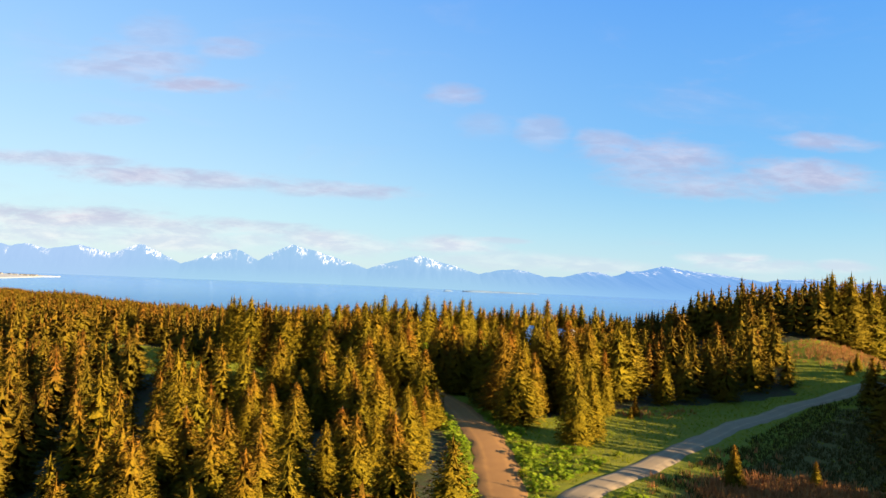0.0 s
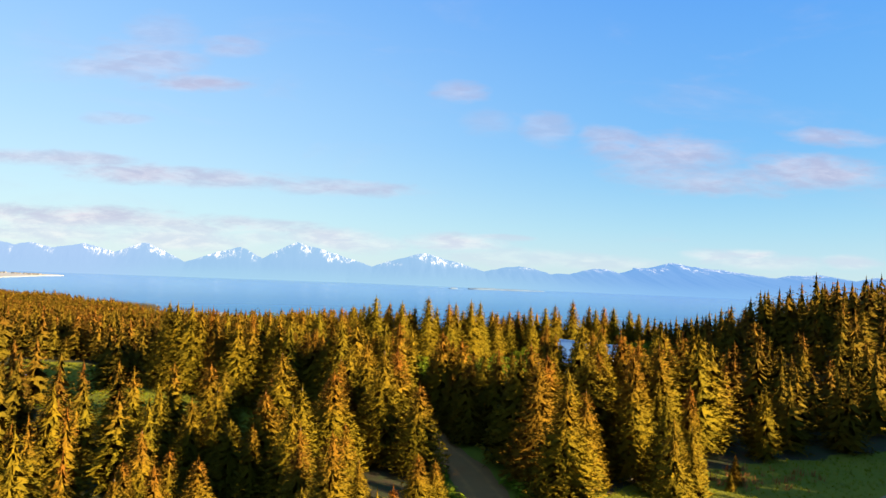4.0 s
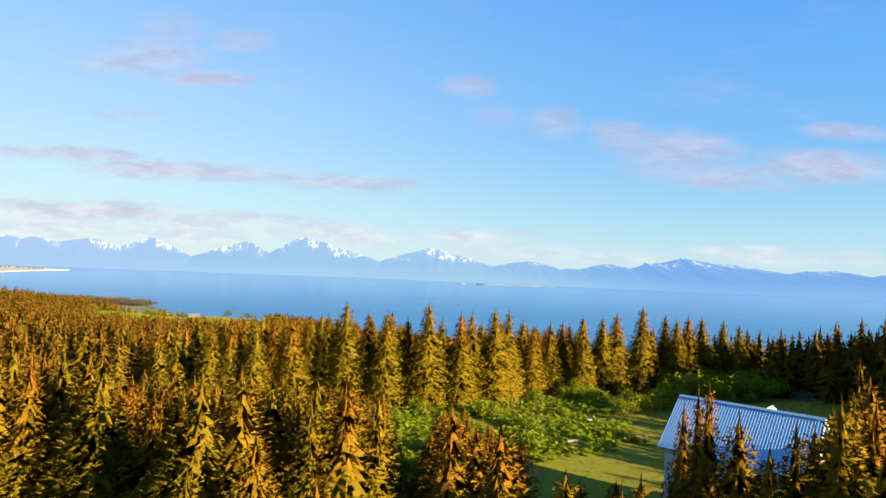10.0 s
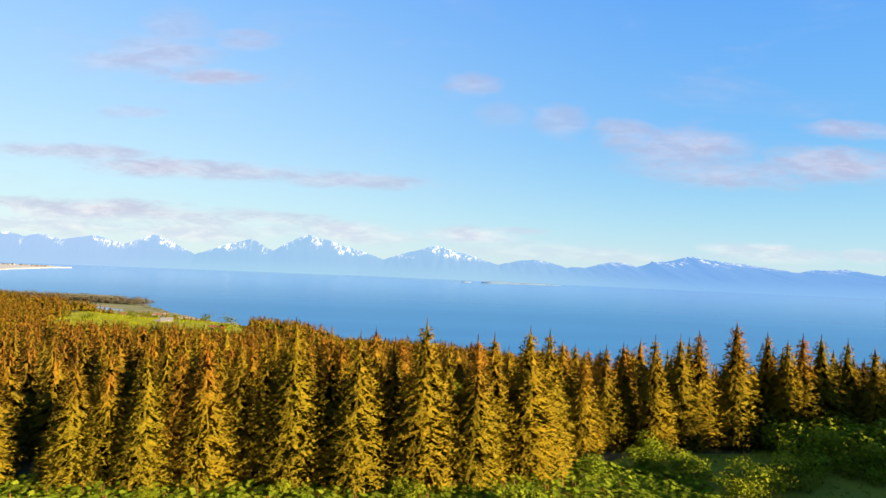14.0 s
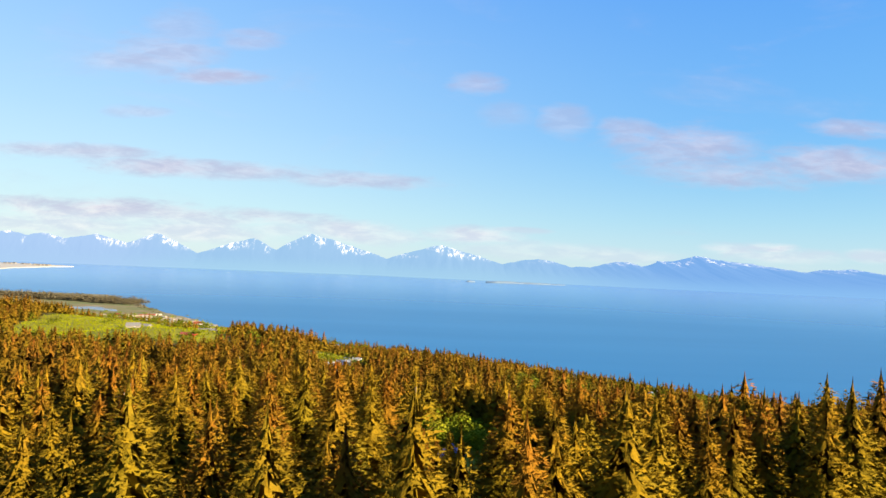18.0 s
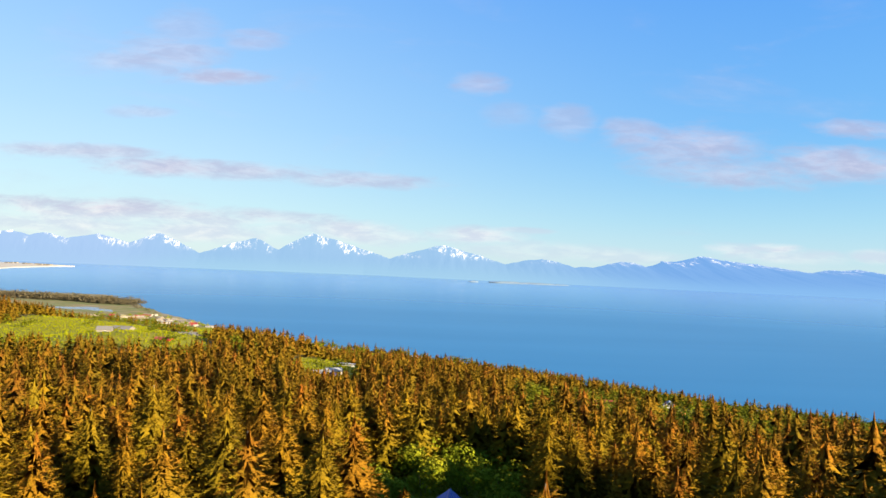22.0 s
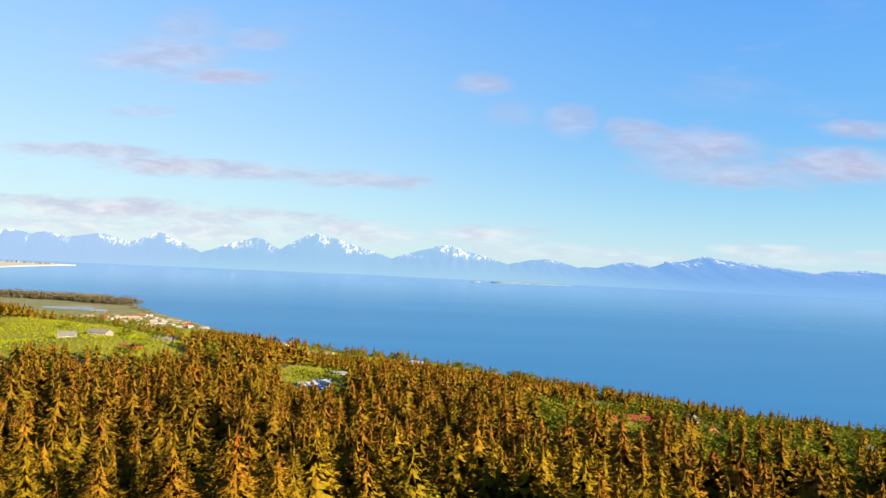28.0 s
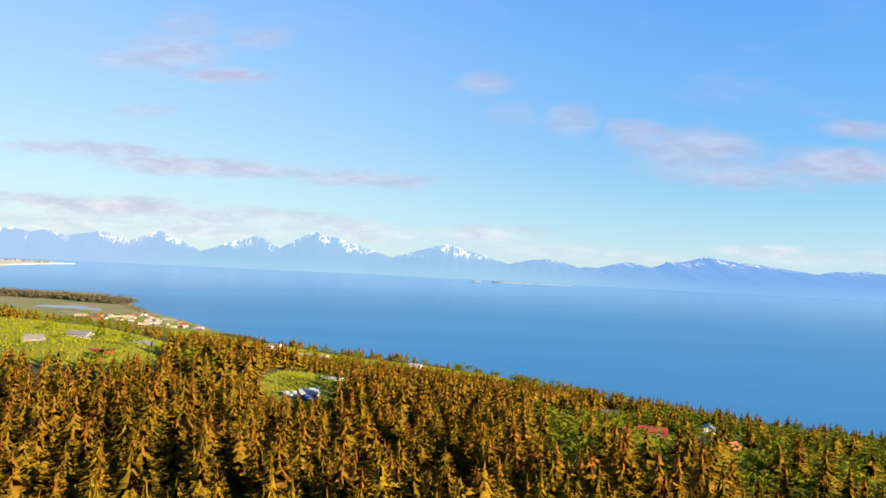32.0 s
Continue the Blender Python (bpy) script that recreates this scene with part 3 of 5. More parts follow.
def spruce_crown(rng, tiers, tips, sprays, spread, low=0.05, size=0.024, core=1.0):
    """Points, triangles, height share and normals of a spruce crown of height 1: overlapping skirts of drooping boughs, with small needle sprays set along them."""
    V, F, Hh = [], [], []

    def tri(a, b, c, h):
        k = len(V)
        V.extend((a, b, c))
        F.append((k, k + 1, k + 2))
        Hh.extend((h, h, h))

    lean = rng.uniform(0.86, 1.14, 8)

    def radius(z, az):
        return spread * (1 - z) ** 0.88 * min(1.0, 0.66 + 2.0 * z) * lean[int(az / 6.2832 * 8) % 8] + 0.004

    boughs = []
    for i in range(tiers):
        q = i / tiers
        z0 = low + (0.955 - low) * (1 - (1 - q) ** 1.08)
        n = max(5, int(round(tips * (1 - 0.45 * q))))
        off = rng.uniform(0, 6.28)
        top_ = np.array([0, 0, min(0.99, z0 + (0.085 + 0.45 / tiers) * (1 - 0.45 * z0) + 0.01)])
        ring = []
        for j in range(2 * n):
            az = off + 3.1416 * (j + rng.uniform(-0.3, 0.3)) / n
            k = rng.uniform(0.80, 1.02) if j % 2 else rng.uniform(0.30, 0.50)
            r = radius(z0, az) * k
            tip_ = r
            r *= core * (1 - 0.5 * max(0.0, (z0 - 0.55) / 0.42))
            z = z0 - (0.012 if j % 2 else -0.012) + rng.uniform(-0.5, 0.5) / tiers * 0.8
            ring.append(np.array([r * math.cos(az), r * math.sin(az), z]))
            if j % 2:
                boughs.append((az, z, tip_ / 0.9))
        for j in range(2 * n):
            tri(top_, ring[j], ring[(j + 1) % (2 * n)], z0)
    if sprays:
        weight = np.array([b[2] + 0.035 for b in boughs])
        pick = rng.choice(len(boughs), sprays, p=weight / weight.sum())
        for b in pick:
            az, z, r = boughs[b]
            u = rng.uniform(0.40, 1.0) ** 0.7
            a = az + rng.normal(0, 0.20) * (1.35 - u) + rng.normal(0, 0.05)
            out = np.array([math.cos(a), math.sin(a), 0])
            side = np.array([-out[1], out[0], 0])
            p = out * (r * u) + np.array([0, 0, z + (1 - u) * 0.40 * r + rng.normal(0.006, 0.009)])
            ln = size * rng.uniform(0.6, 1.3) * (1.15 - 0.5 * z)
            way_ = out * rng.uniform(0.35, 1.0) + side * rng.uniform(-0.75, 0.75) + np.array([0, 0, rng.uniform(-0.45, 0.62)])
            half = side * (ln * rng.uniform(0.14, 0.26)) + np.array([0, 0, ln * rng.uniform(-0.22, 0.22)])
            tri(p - half, p + half, p + way_ * ln, z)
    for sp in range(3):  # leader
        a = sp * 2.09
        o = np.array([math.cos(a), math.sin(a), 0])
        tri(np.array([0, 0, 0.92]) + o * 0.008, np.array([0, 0, 0.92]) - o * 0.008, np.array([0, 0, 1.02]), 0.95)
    return soft_crown(V, F, Hh, rng)


def taper(r0, r1, z0, z1, sides=6, bend=0.0):
    """A tapered stem."""
    V, F = [], []
    zs = np.linspace(z0, z1, 5)
    for i, z in enumerate(zs):
        r = r0 + (r1 - r0) * i / 4
        for k in range(sides):
            a = 6.283 * k / sides
            V.append((r * math.cos(a) + bend * math.sin(i * 1.3), r * math.sin(a) + bend * math.cos(i * 1.7) - bend, z))
    for i in range(4):
        for k in range(sides):
            p, q = i * sides + k, i * sides + (k + 1) % sides
            F.append((p, q, q + sides, p + sides))
    return np.array(V, np.float32), np.array(F, np.int32)


def forest_cover(x, y, grow=0.0):
    """True where the plan lets spruces stand."""
    ok = np.ones(x.shape, bool)
    for key in CLEAR:
        ok &= ~inside(x, y, CLEAR[key])
    ok &= near_line(x, y, DIRT_ROAD) > np.where(y > 116, 2.9, 6.0)
    ok &= near_line(x, y, LANE) > 4.5
    ok &= land(x, y) > 9.0
    for hx, hy, r in HOUSE_SPOTS:
        ok &= np.hypot(x - hx, y - hy) > r
        if hy > 300:  # open ground on the uphill side
            ok &= np.hypot((x - hx) * 1.6, y - hy + 9) > r + 2
    return ok


def scatter(x0, x1, y0, y1, step, jitter=0.42):
    """Jittered planting over a box."""
    X, Y = np.meshgrid(np.arange(x0, x1, step), np.arange(y0, y1, step))
    X = X + (np.arange(X.shape[0]) % 2)[:, None] * step * 0.5
    X = X + RNG.uniform(-jitter, jitter, X.shape) * step
    Y = Y + RNG.uniform(-jitter, jitter, X.shape) * step
    return X.ravel(), Y.ravel()


def patchy(x, y):
    """Uneven stocking: small gaps and hollows among the spruces."""
    return 0.5 * np.sin(x * 0.23 + 1.3 * np.sin(y * 0.11)) * np.sin(y * 0.27 + 1.1 * np.sin(x * 0.13)) + 0.28 * np.sin(x * 0.61 + y * 0.37) * np.sin(y * 0.53 - x * 0.29)


def in_view(x, y, slack=25.0):
    """The wedge of land that the flight looks over, with room for shadows from the right."""
    return (np.abs(x) < np.where(x > 0, 0.75, 0.71) * np.maximum(y + 5, 0) + slack + 35 * (x > 0)) & (y > -15)


sx, sy = scatter(-75, 105, 12, 240, 4.9)
keep = forest_cover(sx, sy) & in_view(sx, sy) & (RNG.uniform(0, 1, sx.shape) < 0.93) & (patchy(sx, sy) > -0.42)
keep &= ~((sx < 2) & (sy < 118) & (RNG.uniform(0, 1, sx.shape) < 0.16))
keep &= ~((sx > 10) & (sx < 37) & (sy > 139) & (sy < 160)) & ~((sx > -34) & (sx < 66) & (sy > 190) & (sy < 207 + 0.15 * np.maximum(sx, 0)))
sx, sy = sx[keep], sy[keep]
fx, fy = scatter(-620, 420, 20, 900, 3.65)
keep = forest_cover(fx, fy) & in_view(fx, fy) & ~((fx > -75) & (fx < 105) & (fy > 12) & (fy < 240))
keep &= ~(inside(fx, fy, SCRUB) & (RNG.uniform(0, 1, fx.shape) < 0.84))
keep &= RNG.uniform(0, 1, fx.shape) < np.where(fy > 520, 0.62, 0.88)
keep &= ~((fx > -330) & (fx < -112) & (fy > 590) & (RNG.uniform(0, 1, fx.shape) < 0.9))
keep &= ~((fy > 690) & (fx < -150))
edge_land = land(fx, fy)
keep &= ~((edge_land < 30) & (patchy(fx * 0.5, fy * 0.5) + RNG.uniform(-0.2, 0.2, fx.shape) < 0.05))
keep &= patchy(fx, fy) > -0.24
keep &= ~((fy > 545) & (fx > -200) & (fx < 120) & (RNG.uniform(0, 1, fx.shape) < 0.55))
fx, fy = fx[keep], fy[keep]


# how tall the canopy grows over the plan: rows by y, columns by x
CAP_X = [-300, -200, -130, -80, -45, -15, 15, 45, 75, 110, 160]
CAP_Y = [150, 170, 205, 250, 310, 380, 460, 550, 650]
CAP_H = [(14, 14, 14, 18, 14, 16, 16, 17, 18, 20, 20), (14, 14, 14, 16, 14, 15.5, 15, 15, 14, 22, 20), (12, 12, 12, 11, 11.7, 14, 13, 14, 11, 17, 18), (12, 12, 11, 11.5, 13.5, 15, 15, 15, 16, 16, 16), (12, 11, 9.6, 11.5, 14, 15, 15, 14.5, 13, 15, 15),
         (11, 9.8, 7.8, 6, 13, 12.5, 12, 10.2, 10.7, 12.4, 15), (8.5, 8.5, 6.2, 7.8, 12.3, 11.4, 11.5, 10.7, 10.3, 8.4, 9.4), (11, 9.5, 8, 12, 11, 10.8, 10, 8.6, 7.4, 7, 7), (7, 4, 8, 9, 9.4, 8.4, 5.8, 5.5, 6, 6, 6)]


def canopy(x, y):
    a = np.array([np.interp(x, CAP_X, row) for row in CAP_H])
    i = np.clip(np.searchsorted(CAP_Y, y) - 1, 0, len(CAP_Y) - 2)
    y0, y1 = np.array(CAP_Y, float)[i], np.array(CAP_Y, float)[i + 1]
    f = np.clip((y - y0) / (y1 - y0), 0, 1)
    k = np.arange(len(x))
    return a[i, k] * (1 - f) + a[i + 1, k] * f


def garden_edge(x, y):
    """How tall the wood grows south of the garden: lower towards the beds and the house."""
    return np.clip(16.3 - 0.262 * (y - 130.6) - 0.30 * np.maximum(x + 1, 0) + 0.09 * np.maximum(-3 - x, 0), 3, 16)


def tree_height(x, y):
    big = np.sin(x * 0.06 + 1.3) * np.sin(y * 0.05 + 0.4)
    h = 12.0 + 1.1 * big + 1.5 * patchy(x * 1.3 + 9, y * 1.3) + RNG.normal(0, 1.5, x.shape) - 3.5 * RNG.uniform(0, 1, x.shape) ** 3 + 1.7 * ease(y, 180, 195) * (1 - ease(y, 225, 250)) + 2.0 * ease(x, 60, 75) * ((y < 125) | (y > 185)) * (y < 260) - 2.6 * ((y > 140) & (y < 157) & (x > -42) & (x < -14)) - 3.0 * ((y > 140) & (y < 157) & (x > 4) & (x < 20))
    h = h - 1.6 * (1 - ease(y, 95, 115)) * (x < 8)
    h = h + 2.2 * ((x > 10) & (x < 46) & (y > 100) & (y < 139)) - 1.2 * ((x > -56) & (x < -8) & (y > 106) & (y < 131))
    h = np.where((x > 1) & (x < 16) & (y > 212) & (y < 252), np.minimum(h, 6.5), h)
    h = h * np.where((y > 470) & (y < 600) & (x > -130) & (x < 70), 0.65, 1.0)
    h = np.clip(h, 5.5, 16.5) * (1 - 0.24 * ease(y, 245, 320) * (1 - 0.8 * ease(x, 10, 35) * (1 - ease(y, 330, 360)))) * np.where(land(x, y) < 30, RNG.uniform(0.45, 0.95, x.shape), 1.0)
    h = np.where((y > 138) & (y < 172) & (x < 12) & (x > 4 - 0.5 * (y - 120)), np.minimum(h, garden_edge(x, y)), h)
    open_view = (x - 4) / np.maximum(y - 101, 1) < 0.72  # lower growth south of the garden, tall trees before the house
    h = np.where((x > 9.5) & (x < 42) & (y > 104) & (y < 146), np.where(open_view, np.minimum(h + 1.0, 20.8 - 0.366 * (y - 101)), np.clip(h + 2.0, 12.5, 16.0)), h)
    h = h + 2.0 * ((x > 100) & (x < 126) & (y > 148) & (y < 190))
    h = np.where((x > -150) & (x < -55) & (y > 335) & (y < 400), np.minimum(h, np.maximum(3.0, 63.0 + (388 - y) * 0.155 - land(x, y))), h)
    h = np.minimum(h, canopy(x, y) * RNG.uniform(0.80, 1.0, x.shape))
    for hx, hy, r in HOUSE_SPOTS:  # younger trees on the uphill side of the houses on the slope
        if 380 < hy < 520 and hx < 130:
            dx, dy = 5.0 - hx, 205.0 - hy
            ln = math.hypot(dx, dy)
            along = ((x - hx) * dx + (y - hy) * dy) / ln
            across = np.abs((x - hx) * dy - (y - hy) * dx) / ln
            h = np.where((along > 0) & (along < 70) & (across < r * 1.0), np.minimum(h, 1.8 + 0.12 * along), h)
    return h


def joined(name, protos, x, y, h, mat, trunk, label, category, group="", slim=1.0):
    """Many trees too far or too many to tell apart, as one mesh."""
    Vs, Fs, Hs, Ts, Ns, base = [], [], [], [], [], 0
    pick = RNG.integers(0, len(protos), len(x))
    ang, tint, fat = RNG.uniform(0, 6.28, len(x)), RNG.uniform(0, 1, len(x)), RNG.uniform(1.02, 1.42, len(x)) * np.where(y > 240, slim, 1.0)
    gz = land(x, y) - 0.1
    for p, (v, f, hh, *nn) in enumerate(protos):
        s = np.where(pick == p)[0]
        if not len(s):
            continue
        c, sn, k = np.cos(ang[s])[:, None], np.sin(ang[s])[:, None], (h[s] * fat[s])[:, None]
        X = (v[None, :, 0] * c - v[None, :, 1] * sn) * k + x[s][:, None]
        Y = (v[None, :, 0] * sn + v[None, :, 1] * c) * k + y[s][:, None]
        Z = v[None, :, 2] * h[s][:, None] + gz[s][:, None]
        Vs.append(np.stack([X, Y, Z], -1).reshape(-1, 3))
        Fs.append((f[None] + (np.arange(len(s)) * len(v))[:, None, None] + base).reshape(-1, 3))
        Hs.append(np.tile(hh, len(s)))
        Ts.append(np.repeat(tint[s], len(v)))
        for w in nn:
            Ns.append(np.stack([w[None, :, 0] * c - w[None, :, 1] * sn, w[None, :, 0] * sn + w[None, :, 1] * c, np.repeat(w[None, :, 2], len(s), 0)], -1).reshape(-1, 3))
        base += len(s) * len(v)
    ob = new(name, mesh_from(name, np.concatenate(Vs), np.concatenate(Fs), [mat], {"hgt": np.concatenate(Hs), "tint": np.concatenate(Ts)}, normals=np.concatenate(Ns) if Ns else None))
    return tagged(ob, label, category, group, kind="stuff")


# the trees along the flight, each one a thing; the rest by how near the flight comes
ax_, ay_ = np.concatenate([sx, fx]), np.concatenate([sy, fy])
hs = tree_height(ax_, ay_)
reach = np.maximum(np.maximum(26.0, np.abs(ax_ - 4) * 1.55), np.hypot(ax_ - 5, ay_ - 224) * (ay_ > 224))
reach = reach + 60 * (ay_ < 40)
order = np.argsort(reach + RNG.uniform(0, 4, reach.shape))
near = order[:250]
rest = order[250:]
protos = [spruce_crown(np.random.default_rng(40 + k), 28, 11, 4800, 0.240 + 0.024 * (k % 3), size=0.031, core=0.88) for k in range(6)]
protos_mid = [spruce_crown(np.random.default_rng(70 + k), 20, 9, 1500, 0.235 + 0.014 * k, size=0.037, core=0.84) for k in range(5)]
protos_low = [spruce_crown(np.random.default_rng(80 + k), 14, 8, 620, 0.232 + 0.012 * k, 0.06, 0.044, 0.86) for k in range(5)]
protos_far = [spruce_crown(np.random.default_rng(90 + k), 8, 6, 80, 0.235 + 0.012 * k, 0.10, 0.075, 0.95) for k in range(5)]
originals = []
for k, (v, f, hh, nn) in enumerate(protos):
    root = tagged(new("spruce_tree"), "tall spruce with olive needles and rusty cones at the tip", "tree", "spruces along the flight")
    tv, tf = taper(0.013, 0.002, -0.02, 0.97, 7, 0.003)
    trunk = new("trunk", mesh_from("trunk", tv, tf, [M_palebark if k % 2 else M_bark], None, True))
    crown = new("crown", mesh_from("crown", v, f, [M_needle_own], {"hgt": hh}, normals=nn))
    trunk.parent = crown.parent = root
    originals.append(root)
for c, i in enumerate(near):
    k, h = c % 6, float(hs[i])
    m = pose(float(ax_[i]), float(ay_[i]), float(land(ax_[i], ay_[i])) - 0.1, 0, 0, float(RNG.uniform(0, 360))) @ Matrix.Diagonal((h * RNG.uniform(1.1, 1.42),) * 2 + (h, 1))
    if c < 6:
        originals[c].matrix_basis = m
    else:
        copy_thing(originals[k], m @ Matrix.Diagonal([1 / s for s in originals[k].scale] + [1]))
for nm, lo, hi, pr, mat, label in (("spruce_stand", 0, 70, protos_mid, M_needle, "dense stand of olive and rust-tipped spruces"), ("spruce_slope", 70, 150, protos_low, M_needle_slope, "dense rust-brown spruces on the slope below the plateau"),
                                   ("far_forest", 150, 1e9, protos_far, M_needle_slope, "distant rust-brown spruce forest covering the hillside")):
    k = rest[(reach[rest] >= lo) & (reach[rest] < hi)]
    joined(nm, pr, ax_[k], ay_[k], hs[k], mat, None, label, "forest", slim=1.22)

# ---- small builders ----
def part(name, bm, mat, parent, label=""):
    """One bmesh as a mesh object under a thing or a part."""
    me = bpy.data.meshes.new(name)
    bm.to_mesh(me)
    bm.free()
    me.materials.append(mat)
    ob = new(name, me)
    ob.parent = parent
    if label:
        ob["label"] = label
    return ob


def block(bm, x0, x1, y0, y1, z0, z1, bevel=0.0):
    """Adds a box with softened edges."""
    r = bmesh.ops.create_cube(bm, size=1.0)
    bmesh.ops.transform(bm, verts=r["verts"], matrix=Matrix.Translation(((x0 + x1) / 2, (y0 + y1) / 2, (z0 + z1) / 2)) @ Matrix.Diagonal((x1 - x0, y1 - y0, z1 - z0, 1)))
    if bevel:
        es = list({e for v in r["verts"] for e in v.link_edges})
        bmesh.ops.bevel(bm, geom=es, offset=bevel, segments=1, affect="EDGES")
    return bm


def box(x0, x1, y0, y1, z0, z1, bevel=0.0):
    return block(bmesh.new(), x0, x1, y0, y1, z0, z1, bevel)


def prism(points, x0, x1):
    """A section in y, z drawn out along x."""
    bm = bmesh.new()
    a = [bm.verts.new((x0, y, z)) for y, z in points]
    b = [bm.verts.new((x1, y, z)) for y, z in points]
    bm.faces.new(a[::-1]), bm.faces.new(b)
    for i in range(len(points)):
        j = (i + 1) % len(points)
        bm.faces.new((a[i], a[j], b[j], b[i]))
    bmesh.ops.recalc_face_normals(bm, faces=bm.faces)
    return bm


def roof_panel(width, run, rise, y_dir, waves=4, thick=0.05, z0=0.0):
    """A corrugated metal sheet that slopes from the ridge to the eave."""
    bm = bmesh.new()
    cols, rows = waves * 4 + 1, 2
    grid = []
    for k in range(2):
        for r in range(rows):
            line = []
            for c in range(cols):
                wv = 0.022 * math.cos(2 * math.pi * c / 4)
                f = r / (rows - 1)
                line.append(bm.verts.new((-width / 2 + width * c / (cols - 1), y_dir * run * f, z0 - rise * f + wv - k * thick)))
            grid.append(line)
    for k in range(2):
        for c in range(cols - 1):
            a, b = grid[k * 2], grid[k * 2 + 1]
            bm.faces.new((a[c], a[c + 1], b[c + 1], b[c]))
    for c in range(cols - 1):
        bm.faces.new((grid[1][c], grid[1][c + 1], grid[3][c + 1], grid[3][c]))
        bm.faces.new((grid[0][c], grid[0][c + 1], grid[2][c + 1], grid[2][c]))
    for c in (0, cols - 1):
        bm.faces.new((grid[0][c], grid[1][c], grid[3][c], grid[2][c]))
    bmesh.ops.recalc_face_normals(bm, faces=bm.faces)
    return bm


def window(parent, x, y, z, w, h, face, trim=None):
    """A framed window on a wall that faces -y, +y, -x or +x."""
    turn = {"-y": 0, "+x": 90, "+y": 180, "-x": 270}[face]
    m = pose(x, y, z, 0, 0, turn)
    bm = bmesh.new()
    for a in ((-w / 2 - 0.1, -w / 2, -h / 2 - 0.1, h / 2 + 0.1), (w / 2, w / 2 + 0.1, -h / 2 - 0.1, h / 2 + 0.1), (-w / 2, w / 2, h / 2, h / 2 + 0.1), (-w / 2, w / 2, -h / 2 - 0.1, -h / 2)):
        block(bm, a[0], a[1], -0.06, 0.06, a[2], a[3])
    f = part("window", bm, trim or M_trim, parent, "white framed window")
    f.matrix_basis = m
    part("pane", box(-w / 2, w / 2, -0.02, 0.02, -h / 2, h / 2), M_glass, f)
    return f


def house(label, x, y, turn, length, width, wall, pitch, m_wall, m_roof, ends=(), fronts=(), over=0.5, sheets=0, chimney=False, base=None, group="", category="house", name="house", size=1.0):
    """A gabled house: ridge along its own x. ends/fronts: windows as (side, along, up, wide, high)."""
    root = tagged(new(name), label, category, group)
    z = float(min(land(x + a, y + b) for a in (-3, 3) for b in (-3, 3))) - 0.3 if base is None else base
    root.matrix_basis = pose(x, y, z, 0, 0, turn) @ Matrix.Diagonal((size, size, size, 1))
    hl, hw = length / 2, width / 2
    rise = hw * pitch
    part("wall", prism([(-hw, 0), (hw, 0), (hw, wall), (0, wall + rise), (-hw, wall)], -hl, hl), m_wall, root)
    o_run, o_rise = hw + over, (hw + over) * pitch
    for d in (-1, 1):
        if sheets:
            w = (length + 2 * over) / sheets
            for k in range(sheets):
                p = part("roof_sheet", roof_panel(w - 0.012, o_run, o_rise, d), m_roof, root)
                p.matrix_basis = pose(-hl - over + w * (k + 0.5), 0, wall + rise + 0.10)
        else:
            part("roof", prism([(0, wall + rise + 0.16), (d * o_run, wall + rise + 0.16 - o_rise), (d * o_run, wall + rise + 0.02 - o_rise), (0, wall + rise + 0.02)], -hl - over, hl + over), m_roof, root)
    if sheets:
        part("ridge_cap", prism([(-0.22, wall + rise + 0.02), (0, wall + rise + 0.2), (0.22, wall + rise + 0.02), (0, wall + rise + 0.1)], -hl - over, hl + over), m_roof, root)
        for sx_ in (-1, 1):
            part("bargeboard", prism([(0, wall + rise + 0.06), (o_run, wall + rise + 0.06 - o_rise), (o_run, wall + rise - 0.18 - o_rise), (0, wall + rise - 0.18), (-o_run, wall + rise - 0.18 - o_rise), (-o_run, wall + rise + 0.06 - o_rise)],
                                     sx_ * (hl + over) - 0.04, sx_ * (hl + over) + 0.04), M_trim, root)
    for side, a, u, w, h in ends:
        window(root, side * (hl + 0.005), a, u, w, h, "+x" if side > 0 else "-x")
    for side, a, u, w, h in fronts:
        window(root, a, side * (hw + 0.005), u, w, h, "+y" if side > 0 else "-y")
    if chimney:
        c = part("chimney", box(-0.35, 0.35, -0.35, 0.35, wall, wall + rise + 1.0, 0.03), M_greywall, root)
        c.matrix_basis = pose(hl * 0.4, 0.6, 0)
    return root


# ---- the metal-roofed house beside the garden ----
home = house("two-storey white house under a pale blue corrugated roof", 32.4, 147.7, -44.3, 11.2, 8.4, 6.35, 0.85, M_white, M_metal,
             ends=[(-1, -2.0, 4.6, 1.0, 1.2), (-1, 1.2, 4.6, 1.0, 1.2), (-1, -0.5, 1.7, 1.6, 1.3), (1, 0, 4.6, 1.2, 1.2)],
             fronts=[(1, -3, 1.7, 1.4, 1.2), (1, 2.5, 1.7, 1.4, 1.2), (-1, -3, 4.4, 1.2, 1.2), (-1, 2, 4.4, 1.2, 1.2)], over=0.45, sheets=13, base=68.95)
dormer = part("dormer", prism([(-0.8, 7.2), (0.8, 7.2), (0.8, 9.2), (0, 9.9), (-0.8, 9.2)], 0, 2.6), M_white, home, "white gabled dormer")
dormer.matrix_basis = pose(1.2, 0.4, 0, 0, 0, 90)

# ---- the blue-roofed cabin among the shrubs ----
house("small brown cabin under a dark blue metal roof", 8.0, 257, 84, 7.5, 6.0, 2.6, 0.75, M_brown, M_bluemetal, ends=[(-1, 0, 1.5, 1.2, 1.1)], sheets=8, size=0.62)

